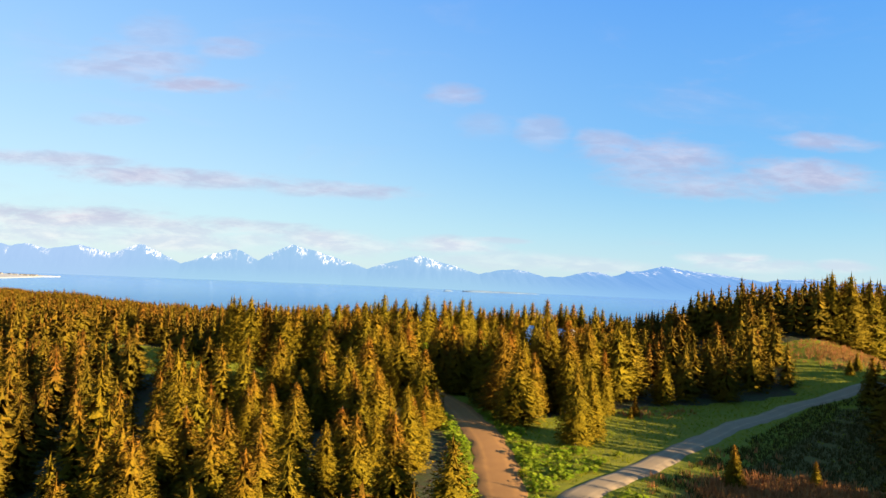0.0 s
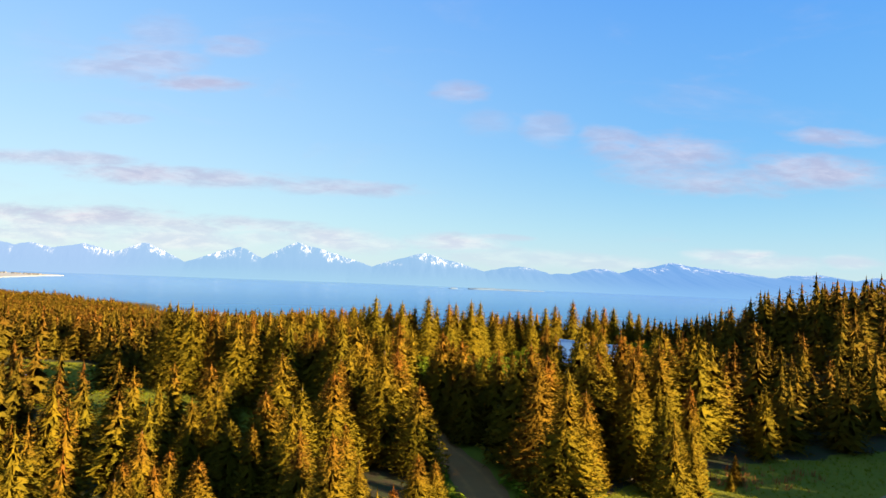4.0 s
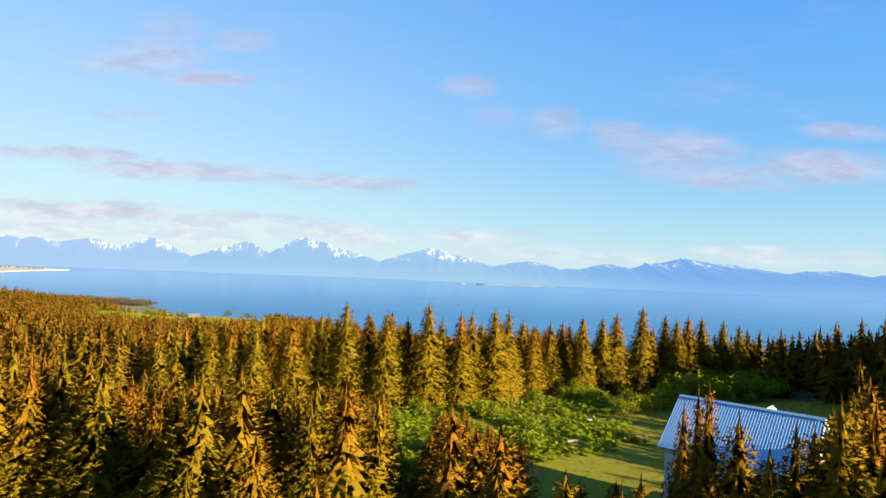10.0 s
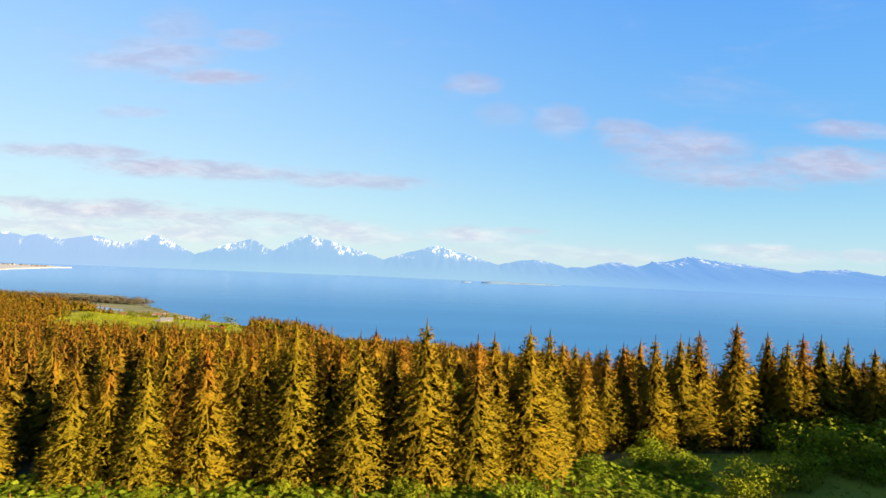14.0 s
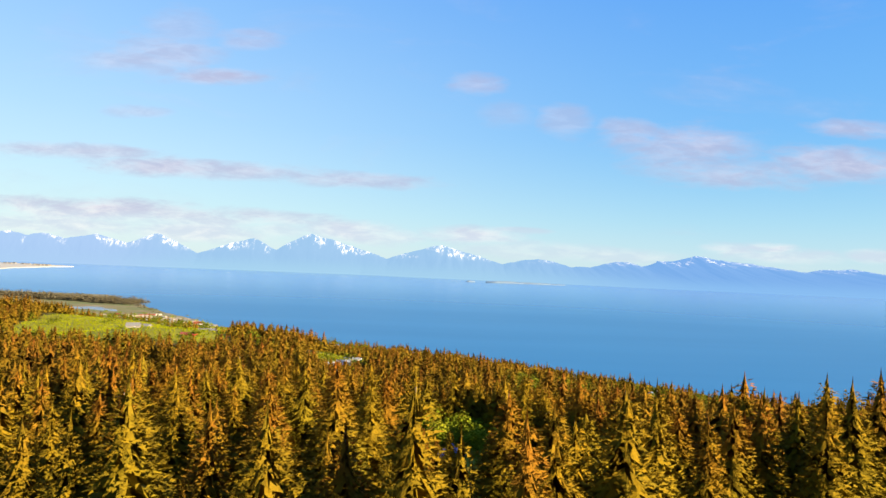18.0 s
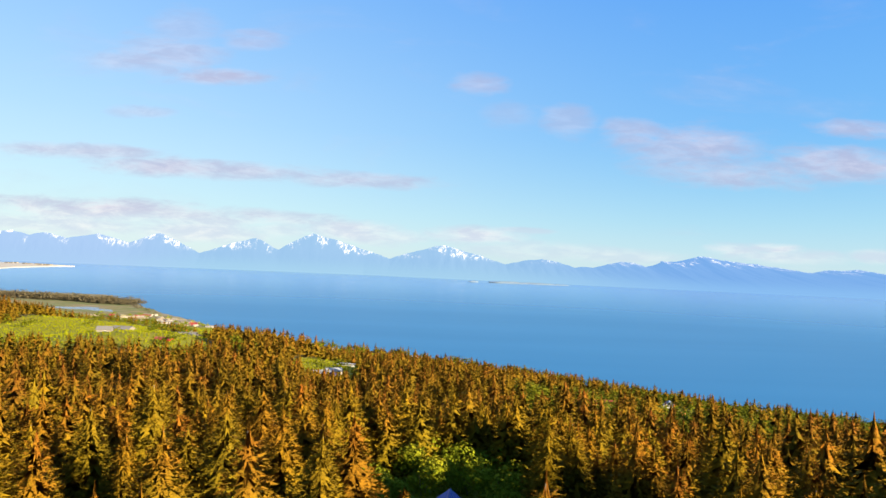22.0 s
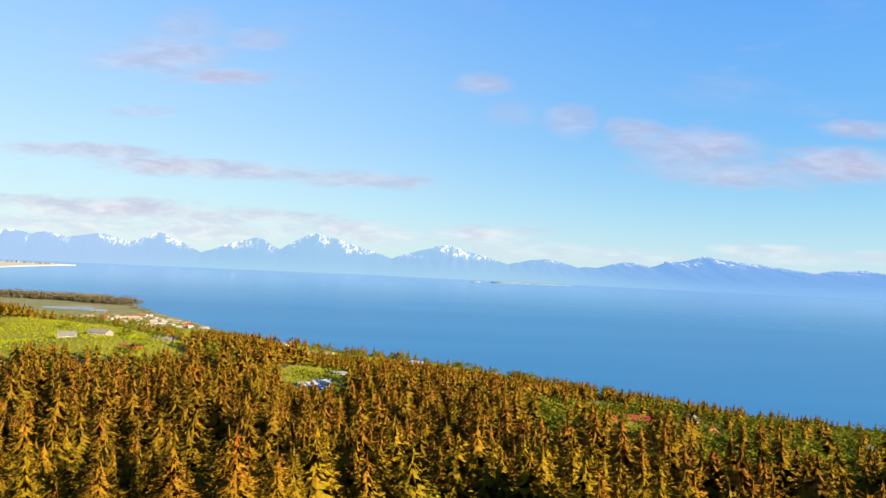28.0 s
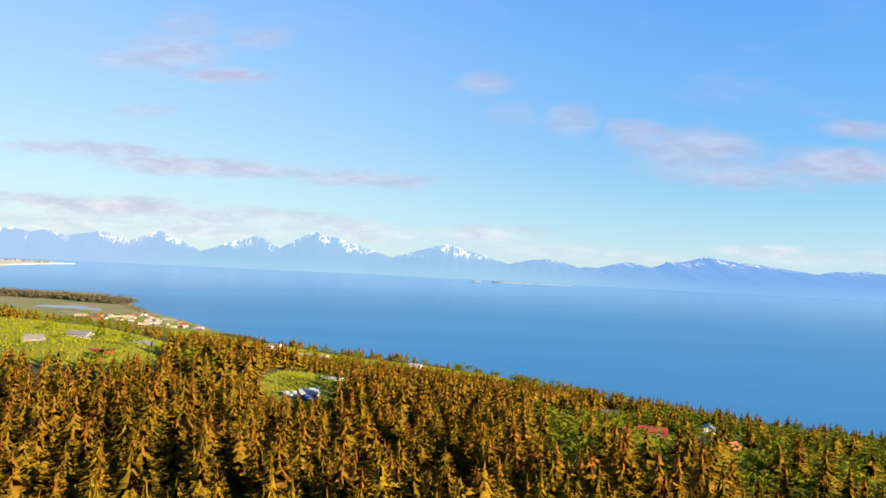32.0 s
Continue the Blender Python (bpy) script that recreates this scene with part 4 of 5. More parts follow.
# ---- houses on the slope ----
house("white two-storey house with a pale roof on a grassy slope", -27.3, 393, 20, 8, 7, 5.0, 0.35, M_white, M_paleroof, ends=[(-1, 0, 3.6, 1.4, 1.2), (1, 0, 3.6, 1.4, 1.2)], fronts=[(-1, -2, 3.5, 1.4, 1.2), (-1, 2, 3.5, 1.4, 1.2), (-1, 0, 1.4, 2.4, 1.6)], size=0.6)
house("low annexe with a low pale roof beside the white house", -31.8, 391, 20, 7, 6, 2.6, 0.5, M_white, M_paleroof, fronts=[(-1, 0, 1.4, 1.6, 1.1)], name="annexe", category="house", size=0.55)
house("long low white building with a flat-pitched roof", -32, 457, -12, 12, 6, 2.6, 0.22, M_white, M_paleroof, fronts=[(-1, -3, 1.4, 1.2, 1.0), (-1, 0, 1.4, 1.2, 1.0), (-1, 3, 1.4, 1.2, 1.0)], size=0.62)
house("grey weathered barn in a green pasture", -110.5, 408, 15, 9, 6.5, 3.0, 0.55, M_greywall, M_grey, ends=[(-1, 0, 1.6, 1.0, 1.0)], fronts=[(-1, 1, 1.5, 1.2, 1.0)], name="barn", category="barn", size=0.52)
house("long grey-roofed house with a shaded front", -152, 505, -6, 12, 7.5, 3.4, 0.4, M_greywall, M_grey, fronts=[(-1, -4, 1.8, 1.6, 1.2), (-1, 0, 1.8, 1.6, 1.2), (-1, 4, 1.8, 1.6, 1.2)], size=0.78)
house("grey-roofed farmhouse at the edge of the pasture", -90, 430, 4, 12, 8, 2.8, 0.45, M_greywall, M_grey, fronts=[(-1, -3, 1.5, 1.4, 1.1), (-1, 3, 1.5, 1.4, 1.1)], chimney=True, size=0.55)
house("low red building with a red roof above the pasture", -85, 397, -8, 12, 6.5, 2.5, 0.28, M_red, M_redroof, fronts=[(-1, -3, 1.4, 1.2, 1.0), (-1, 3, 1.4, 1.2, 1.0)], size=0.45)
house("brown-roofed timber house among spruces", -23, 489, -10, 11, 6, 2.6, 0.35, M_brown, M_orange, fronts=[(-1, 0, 1.4, 2.0, 1.0)], size=0.65)
house("red wooden house with a red roof on the hillside", 75.3, 425.4, -14, 12, 7.5, 3.4, 0.4, M_red, M_redroof, fronts=[(-1, -4, 1.8, 1.3, 1.2), (-1, -1, 1.8, 1.3, 1.2), (-1, 2.5, 1.8, 1.8, 1.4)], ends=[(1, 0, 2, 1.2, 1.2)], size=0.7)
house("small red outbuilding beside the red house", 61, 408, 60, 6.5, 5, 3.0, 0.6, M_red, M_redroof, ends=[(-1, 0, 1.7, 1.2, 1.2)], name="outbuilding", category="shed", size=0.68)
house("slate blue house with a white gable", 106, 455, 70, 7, 6.5, 3.4, 0.65, M_white, M_blue, ends=[(-1, -1.4, 1.6, 1.1, 1.1), (-1, 1.4, 1.6, 1.1, 1.1), (-1, 0, 4.1, 0.9, 0.9)], size=0.66)
house("small orange wooden house on the slope", 96, 415.4, 30, 6, 5.5, 3.2, 0.55, M_orange, M_orange, ends=[(-1, 0, 1.8, 1.2, 1.2)], fronts=[(-1, 0, 1.8, 1.6, 1.2)], size=0.63)
house("white cottage on a distant wooded hill", -403, 702, 20, 14, 9, 5.5, 0.4, M_white, M_metal, fronts=[(-1, -3, 2, 1.6, 1.2), (-1, 3, 2, 1.6, 1.2)])
house("pale cottage near the edge of the bluff", -7, 620, -20, 10, 7, 2.8, 0.4, M_white, M_paleroof, fronts=[(-1, 0, 1.5, 2, 1.1)], size=0.8)
house("long beige building on the bluff", -67, 600, -12, 26, 9, 3.2, 0.25, M_wood, M_wood, fronts=[(-1, -8, 1.6, 2, 1.2), (-1, 0, 1.6, 2, 1.2), (-1, 8, 1.6, 2, 1.2)], size=0.65)
house("white two-storey house on the bluff", -101, 640, -12, 13, 9, 5.0, 0.3, M_white, M_grey, fronts=[(-1, -3, 3.4, 1.6, 1.2), (-1, 3, 3.4, 1.6, 1.2)], size=0.7)
house("pale house at the far bluff edge", 74, 470, -20, 10, 7, 3.0, 0.4, M_white, M_grey, fronts=[(-1, 0, 1.5, 2, 1.1)], size=0.65)
house("grey-roofed house at the seaward edge", 156, 430, 30, 13, 8, 3.0, 0.4, M_white, M_grey, fronts=[(-1, 0, 1.5, 2, 1.1)], size=0.6)
house("brown-roofed timber shed beside the pasture", -86, 162, 25, 5.2, 4.2, 2.2, 0.5, M_brown, M_brown, name="shed", category="shed", ends=[(-1, 0, 1.3, 0.7, 0.7)])

# the town below: small houses in rows
town_look = [(M_town, M_grey), (M_town, M_wood), (M_greywall, M_redroof), (M_greywall, M_town), (M_town, M_town)]
made = []
for k in range(5):
    made.append(house("small pale town house with a gabled roof", -300, 860 + k * 12, 20 * k, 11, 8, 3.6, 0.45, *town_look[k], fronts=[(-1, -2.5, 1.8, 1.4, 1.2), (-1, 2.5, 1.8, 1.4, 1.2)], group="houses of the town", name="town_house", size=0.55))
trng = np.random.default_rng(5)
spots = []
while len(spots) < 64:
    u, v = trng.uniform(0, 1), trng.uniform(-1, 1)
    x, y = -435 + 170 * u + 34 * v, 1062 - 165 * u + 30 * v
    if all(math.hypot(x - a, y - b) > 8 for a, b in spots):
        spots.append((x, y))
for k, (x, y) in enumerate(spots):
    m = pose(x, y, float(land(x, y)) - 0.3, 0, 0, float(trng.uniform(-40, 40))) @ Matrix.Diagonal((0.62 * trng.uniform(0.7, 1.6), 0.6, 0.6, 1))
    if k < 5:
        made[k].matrix_basis = m
    else:
        copy_thing(made[k % 5], m @ Matrix.Diagonal((1 / 0.55,) * 3 + (1,)))


# ---- parked vehicles ----
def car(label, x, y, turn, paint, van=False):
    root = tagged(new("car"), label, "car")
    root.matrix_basis = pose(x, y, float(land(x, y)) + 0.02, 0, 0, turn)
    sec = [(-2.2, 0.35), (2.2, 0.35), (2.2, 0.85), (1.2, 0.98), (0.6, 1.5), (-1.5, 1.5), (-2.15, 1.0)] if not van else [(-2.4, 0.35), (2.3, 0.35), (2.3, 1.0), (1.8, 1.9), (-2.4, 2.0)]
    bm = prism(sec, -0.85, 0.85)
    bmesh.ops.bevel(bm, geom=list(bm.edges), offset=0.07, segments=2, affect="EDGES")
    part("body", bm, paint, root)
    for s in (-1, 1):
        p = part("side_window", box(-0.01, 0.01, -1.2, 0.5, 1.02, 1.4), M_glass, root)
        p.matrix_basis = pose(s * 0.86, 0, 0)
        for yy in (-1.35, 1.35):
            w = bmesh.new()
            bmesh.ops.create_cone(w, cap_ends=True, segments=14, radius1=0.34, radius2=0.34, depth=0.22)
            t = part("wheel", w, M_dark, root)
            t.matrix_basis = pose(s * 0.78, yy, 0.34, 0, 90, 0)
    return root


car("dark blue car parked beside the white house", -27.0, 387.5, 35, M_bluemetal)
car("white van parked in the red house's yard", 50, 408, 60, M_white, True)


# ---- shrubs ----
def leafy_crown(rng, leaves, lobes=7, low=0.05, size=0.06):
    """Leaf sprays over overlapping lobes, unit height."""
    V, F, Hh = [], [], []
    cs = [(rng.uniform(-0.38, 0.38), rng.uniform(-0.38, 0.38), rng.uniform(low + 0.18, 0.72), rng.uniform(0.18, 0.30)) for _ in range(lobes)]
    for _ in range(leaves):
        cx, cy, cz, r = cs[rng.integers(0, lobes)]
        d = rng.normal(0, 1, 3)
        d /= np.linalg.norm(d)
        p = np.array([cx, cy, cz]) + d * r * rng.uniform(0.65, 1.08)
        if p[2] < low:
            continue
        t = np.cross(d, rng.normal(0, 1, 3))
        t /= np.linalg.norm(t) + 1e-6
        b = np.cross(d + rng.normal(0, 0.5, 3), t)
        s = rng.uniform(0.55, 1.1) * size
        k = len(V)
        V.extend((p - t * s, p + b * s * 0.7, p + t * s, p - b * s * 0.7))
        F.extend(((k, k + 1, k + 2), (k, k + 2, k + 3)))
        Hh.extend((p[2],) * 4)
    return np.array(V, np.float32), np.array(F, np.int32), np.array(Hh, np.float32)


shrub_roots = []
for k in range(4):
    v, f, hh = leafy_crown(np.random.default_rng(200 + k), 1700, 8 + 2 * k, 0.03, 0.034)
    root = tagged(new("shrub"), "rounded green deciduous shrub with bright leaves", "shrub", "shrubs by garden and yard")
    crown = new("crown", mesh_from("crown", v, f, [M_leaf_own], {"hgt": hh}))
    crown.parent = root
    for j in range(3):
        tv, tf = taper(0.022, 0.008, 0.0, 0.55, 5, 0.01)
        st = new("stem", mesh_from("stem", tv, tf, [M_palebark]))
        st.parent = root
        st.matrix_basis = pose(0.05 * math.cos(j * 2.1), 0.05 * math.sin(j * 2.1), -0.02, 12 * math.cos(j * 2.1), 14 * math.sin(j * 2.1), 40 * j)
    shrub_roots.append(root)
# x, y, height, spread
SHRUBS = [(13.8, 185, 3.6, 1.2), (2.7, 188, 2.6, 1.4), (21.5, 197, 2.6, 1.5), (29, 199, 3.2, 1.3), (33, 196, 3.6, 1.4), (37, 193, 3.8, 1.5), (41, 195, 3.6, 1.4), (35, 190, 3.0, 1.4), (31, 203, 3.4, 1.2), (45, 198, 4.2, 1.3),
          (51, 203, 5.4, 1.3), (56, 205, 6.0, 1.35), (61, 203, 5.6, 1.35), (65, 207, 6.0, 1.2), (55, 199, 4.4, 1.3), (50, 209, 5.2, 1.2), (15.5, 167, 4.0, 1.1), (18.5, 179, 2.2, 1.3), (25, 186, 2.0, 1.6), (8, 192, 2.2, 1.3),
          (-9, 189, 2.0, 1.2), (-17, 190, 2.4, 1.1), (-32, 192, 4.0, 0.9), (-20, 186, 1.6, 1.3), (24, 178, 1.6, 1.5), (29, 177, 1.4, 1.6), (33.5, 176, 1.3, 1.5), (11, 177, 2.0, 1.3),
          (2, 258, 5.0, 1.2), (-2, 262, 5.4, 1.2), (5, 268, 5.6, 1.1), (15, 266, 5.8, 1.2), (19, 262, 5.2, 1.2), (14, 256, 4.4, 1.2), (-8, 258, 4.8, 1.1), (-13, 252, 5.0, 1.1), (20, 270, 5.0, 1.1), (-1, 254, 3.6, 1.2), (4, 273, 6.6, 1.05), (9, 277, 7.0, 1.0), (14, 274, 6.6, 1.05), (11, 270, 5.2, 1.1),
          (13.4, 72, 1.0, 1.6), (14.5, 78, 1.1, 1.6), (15.2, 84, 1.2, 1.5), (15.0, 90, 1.1, 1.5), (13.8, 96, 1.0, 1.5), (17.5, 74, 0.9, 1.7), (19.8, 79, 0.9, 1.6), (24, 78, 0.8, 1.6), (27, 81, 0.8, 1.6),
          (-38, 114, 2.4, 1.3), (-42, 109, 2.8, 1.2), (-62, 121, 3.4, 1.2)]
for k, (x, y, h, w) in enumerate(SHRUBS):
    m = pose(x, y, float(land(x, y)) - 0.05, 0, 0, 77 * k) @ Matrix.Diagonal((h * w, h * w, h, 1))
    if k < 4:
        shrub_roots[k].matrix_basis = m
    else:
        r = shrub_roots[k % 4]
        copy_thing(r, m @ Matrix.Diagonal([1 / s for s in r.scale] + [1]))

leafy_far = []
for p in range(4):
    v, f, hh = leafy_crown(np.random.default_rng(230 + p), 130, 9, 0.02, 0.095)
    v[:, :2] *= 1.25
    leafy_far.append((v, f[0::2], hh))
ux, uy = scatter(20, 285, 300, 510, 4.4)
keep = inside(ux, uy, SCRUB) & (RNG.uniform(0, 1, ux.shape) < 0.8)
for hx, hy, r in HOUSE_SPOTS:
    keep &= (np.hypot(ux - hx, uy - hy) > r) & (np.hypot(ux - hx, uy - hy + 10) > r + 3)
    if 390 < hy < 460 and 50 < hx < 120:  # mown grass on the uphill side
        dx, dy = 5.0 - hx, 205.0 - hy
        ln = math.hypot(dx, dy)
        along = ((ux - hx) * dx + (uy - hy) * dy) / ln
        keep &= ~((along > 0) & (along < 42) & (np.abs((ux - hx) * dy - (uy - hy) * dx) / ln < 6.5))
keep &= ~inside(ux, uy, [(45, 385), (50, 396), (95, 388), (92, 372), (70, 372)])
ux, uy = ux[keep], uy[keep]
vx, vy = scatter(-240, 260, 360, 720, 9.0)
keep = (RNG.uniform(0, 1, vx.shape) < 0.40) & (land(vx, vy) > 6) & in_view(vx, vy)
for hx, hy, r in HOUSE_SPOTS:
    keep &= np.hypot(vx - hx, vy - hy) > r + 2
vx_hill = (vx < -112) & (vy > 455)
keep &= ~vx_hill | (RNG.uniform(0, 1, vx.shape) < 0.8)
for key in ("hillside", "white_house", "bluff_top"):
    keep &= ~(inside(vx, vy, CLEAR[key]) & (RNG.uniform(0, 1, vx.shape) < 0.75))
ux, uy = np.concatenate([ux, vx[keep]]), np.concatenate([uy, vy[keep]])
joined("scrub", leafy_far, ux, uy, RNG.uniform(2.0, 6.5, ux.shape), M_scrub, None, "green alder and willow scrub on the hillside", "scrub")

# thick wood right of the lane, added out of view to shade the field
wx_, wy_ = scatter(30, 200, 4, 175, 4.0)
# last term leaves a gap so sun reaches the dry grass
k = ~inside(wx_, wy_, CLEAR["junction"]) & (near_line(wx_, wy_, LANE) > 4.5) & (wx_ > 0.78 * wy_ + np.where(wy_ > 105, 20, 3)) & (wy_ < 112) & (np.abs((wx_ - 41) * 0.49 + (wy_ - 68) * 0.87) > 8.5)
joined("lane_wood", protos_far, wx_[k], wy_[k], np.where(wx_[k] < 74, RNG.uniform(8, 11.5, k.sum()), RNG.uniform(14.5, 19, k.sum())), M_needle, None, "thick tall spruce wood beside the lane, added to shade it", "forest")

# young spruces along the south edge of the garden
yx, yy = scatter(-42, 10, 131, 161, 2.7)
k = (near_line(yx, yy, DIRT_ROAD) > np.where(yy > 133, 1.3, 2.8)) & ~inside(yx, yy, CLEAR["pasture"]) & ~inside(yx, yy, CLEAR["garden"]) & (RNG.uniform(0, 1, yx.shape) < 0.8)
yx, yy = yx[k], yy[k]
protos_young = [spruce_crown(np.random.default_rng(60 + k), 26, 10, 3000, 0.235 + 0.014 * k, size=0.030, core=0.84) for k in range(4)]
joined("young_spruces", protos_young, yx, yy, garden_edge(yx, yy) * RNG.uniform(0.82, 1.0, yx.shape), M_needle, None, "thicket of young olive spruces beside the garden", "trees")

# trees standing alone
LONE = [(22.7, 86, 12.0), (25.5, 89, 10.5), (20.2, 103.5, 10.5), (28, 101, 11), (32, 104.5, 11.5), (38, 106, 3.5), (36.5, 104, 2.2), (84, 112.5, 9), (36.2, 69.5, 5.2), (45.5, 69.5, 3.4), (-30, 170, 9.5), (5.5, 147, 9.0), (6, 152, 8.5), (-2, 150, 9.0), (-5, 154, 8.5), (8, 157, 8.0), (5.5, 140, 10.0), (-1.5, 141, 10.0), (10, 151, 8.0), (-8, 153, 9.5), (-11, 150, 10.5),
        (25.0, 124, 16.6), (26.8, 121, 15.8), (30.8, 125, 15.4), (27.6, 128.6, 15.2), (28.4, 126.2, 16.0), (22.3, 129, 14.4), (22.2, 125.5, 13.6), (25.1, 128, 14.3), (34.0, 135.0, 8.0), (37.0, 134.5, 9.0), (40.5, 137, 10.2), (43, 139, 10.6), (45, 142, 11), (31, 132, 11.5), (38, 129, 13), (34, 127, 13.5), (36, 122, 13.5), (90, 127, 3.5), (93, 129, 4.0), (97, 128, 3.0),
        (103, 152, 18.0), (106.5, 150, 19.0), (109, 154, 18.5), (112, 151, 20.0), (114.5, 155, 19.5), (117, 152, 20.5), (120, 154, 19.0), (105, 157, 17.0), (110.5, 158, 18.5), (116, 159, 19.0)]
# the tall row behind the garden
ROW = [(-8.7, 192.0, 16.4), (-5.3, 192.9, 15.1), (-2.2, 191.1, 15.2), (0.9, 193.8, 13.7), (4.2, 191.5, 16.4), (6.4, 192.9, 13.8), (9.3, 192.0, 14.9), (11.3, 195.7, 14.8), (15.2, 196.6, 15.7), (17.8, 199.4, 15.3), (22.8, 204, 12.4),
       (26.8, 209, 12.9), (29.3, 210, 13.3), (32.3, 207, 14.6), (37.4, 212, 14.8), (40.3, 213, 15.5), (45.3, 213, 16.7), (50.5, 215, 15.3), (51.6, 212, 14.3), (54.2, 213, 15.2), (57.3, 214, 15.2), (62.9, 217, 14.8),
       (64.6, 214, 13.9), (-16.9, 191.1, 13.6), (-14.5, 193.8, 13.7), (-11.7, 192.9, 14.3), (-22.2, 190.1, 12.9), (-19.7, 192.0, 13.0), (-28.9, 190.1, 12.3), (-26.2, 191.1, 12.7), (-0.4, 196.6, 12.8), (13.4, 200.3, 13.0), (-10.7, 197.5, 13.8)]
SLIM = [(21.4, 131, 16.1), (21.6, 133, 15.0), (21.5, 135, 13.7)]  # before the metal roof
for k, (x, y, h) in enumerate(LONE + ROW + SLIM):
    r = originals[(k * 5 + 1) % 6]
    w = h * (0.55 if (x, y, h) in SLIM else 0.95 + 0.07 * (k % 4))
    copy_thing(r, pose(x, y, float(land(x, y)) - 0.1, 0, 0, 61 * k) @ Matrix.Diagonal((w / r.scale[0], w / r.scale[1], h / r.scale[2], 1)))


# ---- herbs and grass ----
def tuft(rng, blades, lean=0.5, wide=0.05):
    V, F, Hh = [], [], []
    for _ in range(blades):
        a, b = rng.uniform(0, 6.28), rng.uniform(0, 6.28)
        o = np.array([math.cos(a), math.sin(a), 0])
        s = np.array([-o[1], o[0], 0])
        p = np.array([math.cos(b), math.sin(b), 0]) * rng.uniform(0, 0.35)
        h = rng.uniform(0.55, 1.0)
        k = len(V)
        V.extend((p - s * wide, p + s * wide, p + o * lean * rng.uniform(0.3, 1) * h + np.array([0, 0, h])))
        F.append((k, k + 1, k + 2))
        Hh.extend((0.1, 0.1, h))
    return np.array(V, np.float32), np.array(F, np.int32), np.array(Hh, np.float32)


def herb(rng, leaves):
    V, F, Hh = [], [], []
    for _ in range(leaves):
        a, r, h = rng.uniform(0, 6.28), rng.uniform(0.1, 0.75), rng.uniform(0.35, 1.0)
        c = np.array([r * math.cos(a), r * math.sin(a), h])
        o = np.array([math.cos(a), math.sin(a), -0.35 + rng.uniform(-0.3, 0.3)])
        s = np.array([-math.sin(a), math.cos(a), rng.uniform(-0.3, 0.3)])
        z = rng.uniform(0.16, 0.30)
        k = len(V)
        V.extend((c - o * z, c + s * z * 0.9, c + o * z * 1.1, c - s * z * 0.9))
        F.extend(((k, k + 1, k + 2), (k, k + 2, k + 3)))
        Hh.extend((h,) * 4)
    return np.array(V, np.float32), np.array(F, np.int32), np.array(Hh, np.float32)


def off_roads(x, y, d1=3.0, d2=2.3):
    return (near_line(x, y, DIRT_ROAD) > d1) & (near_line(x, y, LANE) > d2)


herbs = [herb(np.random.default_rng(300 + k), 13) for k in range(4)]
hx, hy = scatter(-46, 34, 150, 200, 0.95)
bed = inside(hx, hy, CLEAR["garden"]) & ((hy > 160 + 0.6 * np.maximum(0, hx - 10)) & (hx < 33)) & (np.sin(hx * 0.31 + 1) + np.sin(hy * 0.43 + hx * 0.2) > -1.3) | ((hy > 184) & (hy < 199 + 0.2 * hx) & (hx < 26))
hx2, hy2 = scatter(12, 30, 64, 104, 0.9)
b2 = off_roads(hx2, hy2, 2.9, 2.6) & (near_line(hx2, hy2, DIRT_ROAD) < 4.6 + 1.2 * np.sin(hy2 * 0.5)) | (off_roads(hx2, hy2, 3.4, 3.0) & (hy2 < 84) & (hx2 < 24) & (RNG.uniform(0, 1, hx2.shape) < 0.5))
hx3, hy3 = scatter(3.0, 8.0, 62, 112, 0.9)
b3 = off_roads(hx3, hy3, 3.1, 2.5) & (near_line(hx3, hy3, DIRT_ROAD) < 5.2)
ax_, ay_ = np.concatenate([hx[bed], hx2[b2], hx3[b3]]), np.concatenate([hy[bed], hy2[b2], hy3[b3]])
joined("broad_leaved_herbs", herbs, ax_, ay_, RNG.uniform(0.6, 1.15, ax_.shape), M_herb, None, "dense knee-high broad-leaved green herbs", "plants")

tufts = [tuft(np.random.default_rng(320 + k), 10) for k in range(4)]
qx, qy = [], []
for key, step in (("junction", 0.85), ("pasture", 0.8), ("garden", 1.0)):
    P = np.array(CLEAR[key])
    a, b = scatter(P[:, 0].min(), min(112, P[:, 0].max()), max(56, P[:, 1].min()), P[:, 1].max(), step)
    k = inside(a, b, CLEAR[key]) & off_roads(a, b) & (b > 56)
    if key == "garden":
        k &= ~((b > 173) & (a < 31) & (RNG.uniform(0, 1, a.shape) < 0.7)) & ~((a > 16) & (b < 178) & (RNG.uniform(0, 1, a.shape) < 0.8))
    if key == "junction":
        k &= ~((b < 0.95 * a + 42) & (b < 104) & (a > 24) & (RNG.uniform(0, 1, a.shape) < 0.75))
    qx.append(a[k]), qy.append(b[k])
qx, qy = np.concatenate(qx), np.concatenate(qy)
dryish = np.exp(-((qx - 36) / 10) ** 2 - ((qy - 65) / 8) ** 2) + np.exp(-((qx - 97) / 11) ** 2 - ((qy - 139) / 10) ** 2) + 0.5 * np.exp(-((qx - 40) / 14) ** 2 - ((qy - 108) / 6) ** 2) + 0.55 * np.exp(-((qx - 50) / 17) ** 2 - ((qy - 76) / 12) ** 2) > RNG.uniform(0.25, 0.9, qx.shape)
joined("meadow_grass", tufts, qx[~dryish], qy[~dryish], RNG.uniform(0.25, 0.65, (~dryish).sum()), M_grass, None, "uneven green meadow grass with pale stalks", "grass")
joined("dry_grass", tufts, qx[dryish], qy[dryish], RNG.uniform(0.6, 1.3, dryish.sum()), M_drygrass, None, "rust-coloured dry grass and fireweed stalks", "grass")
dx1, dy1 = scatter(28, 56, 58, 78, 0.5)
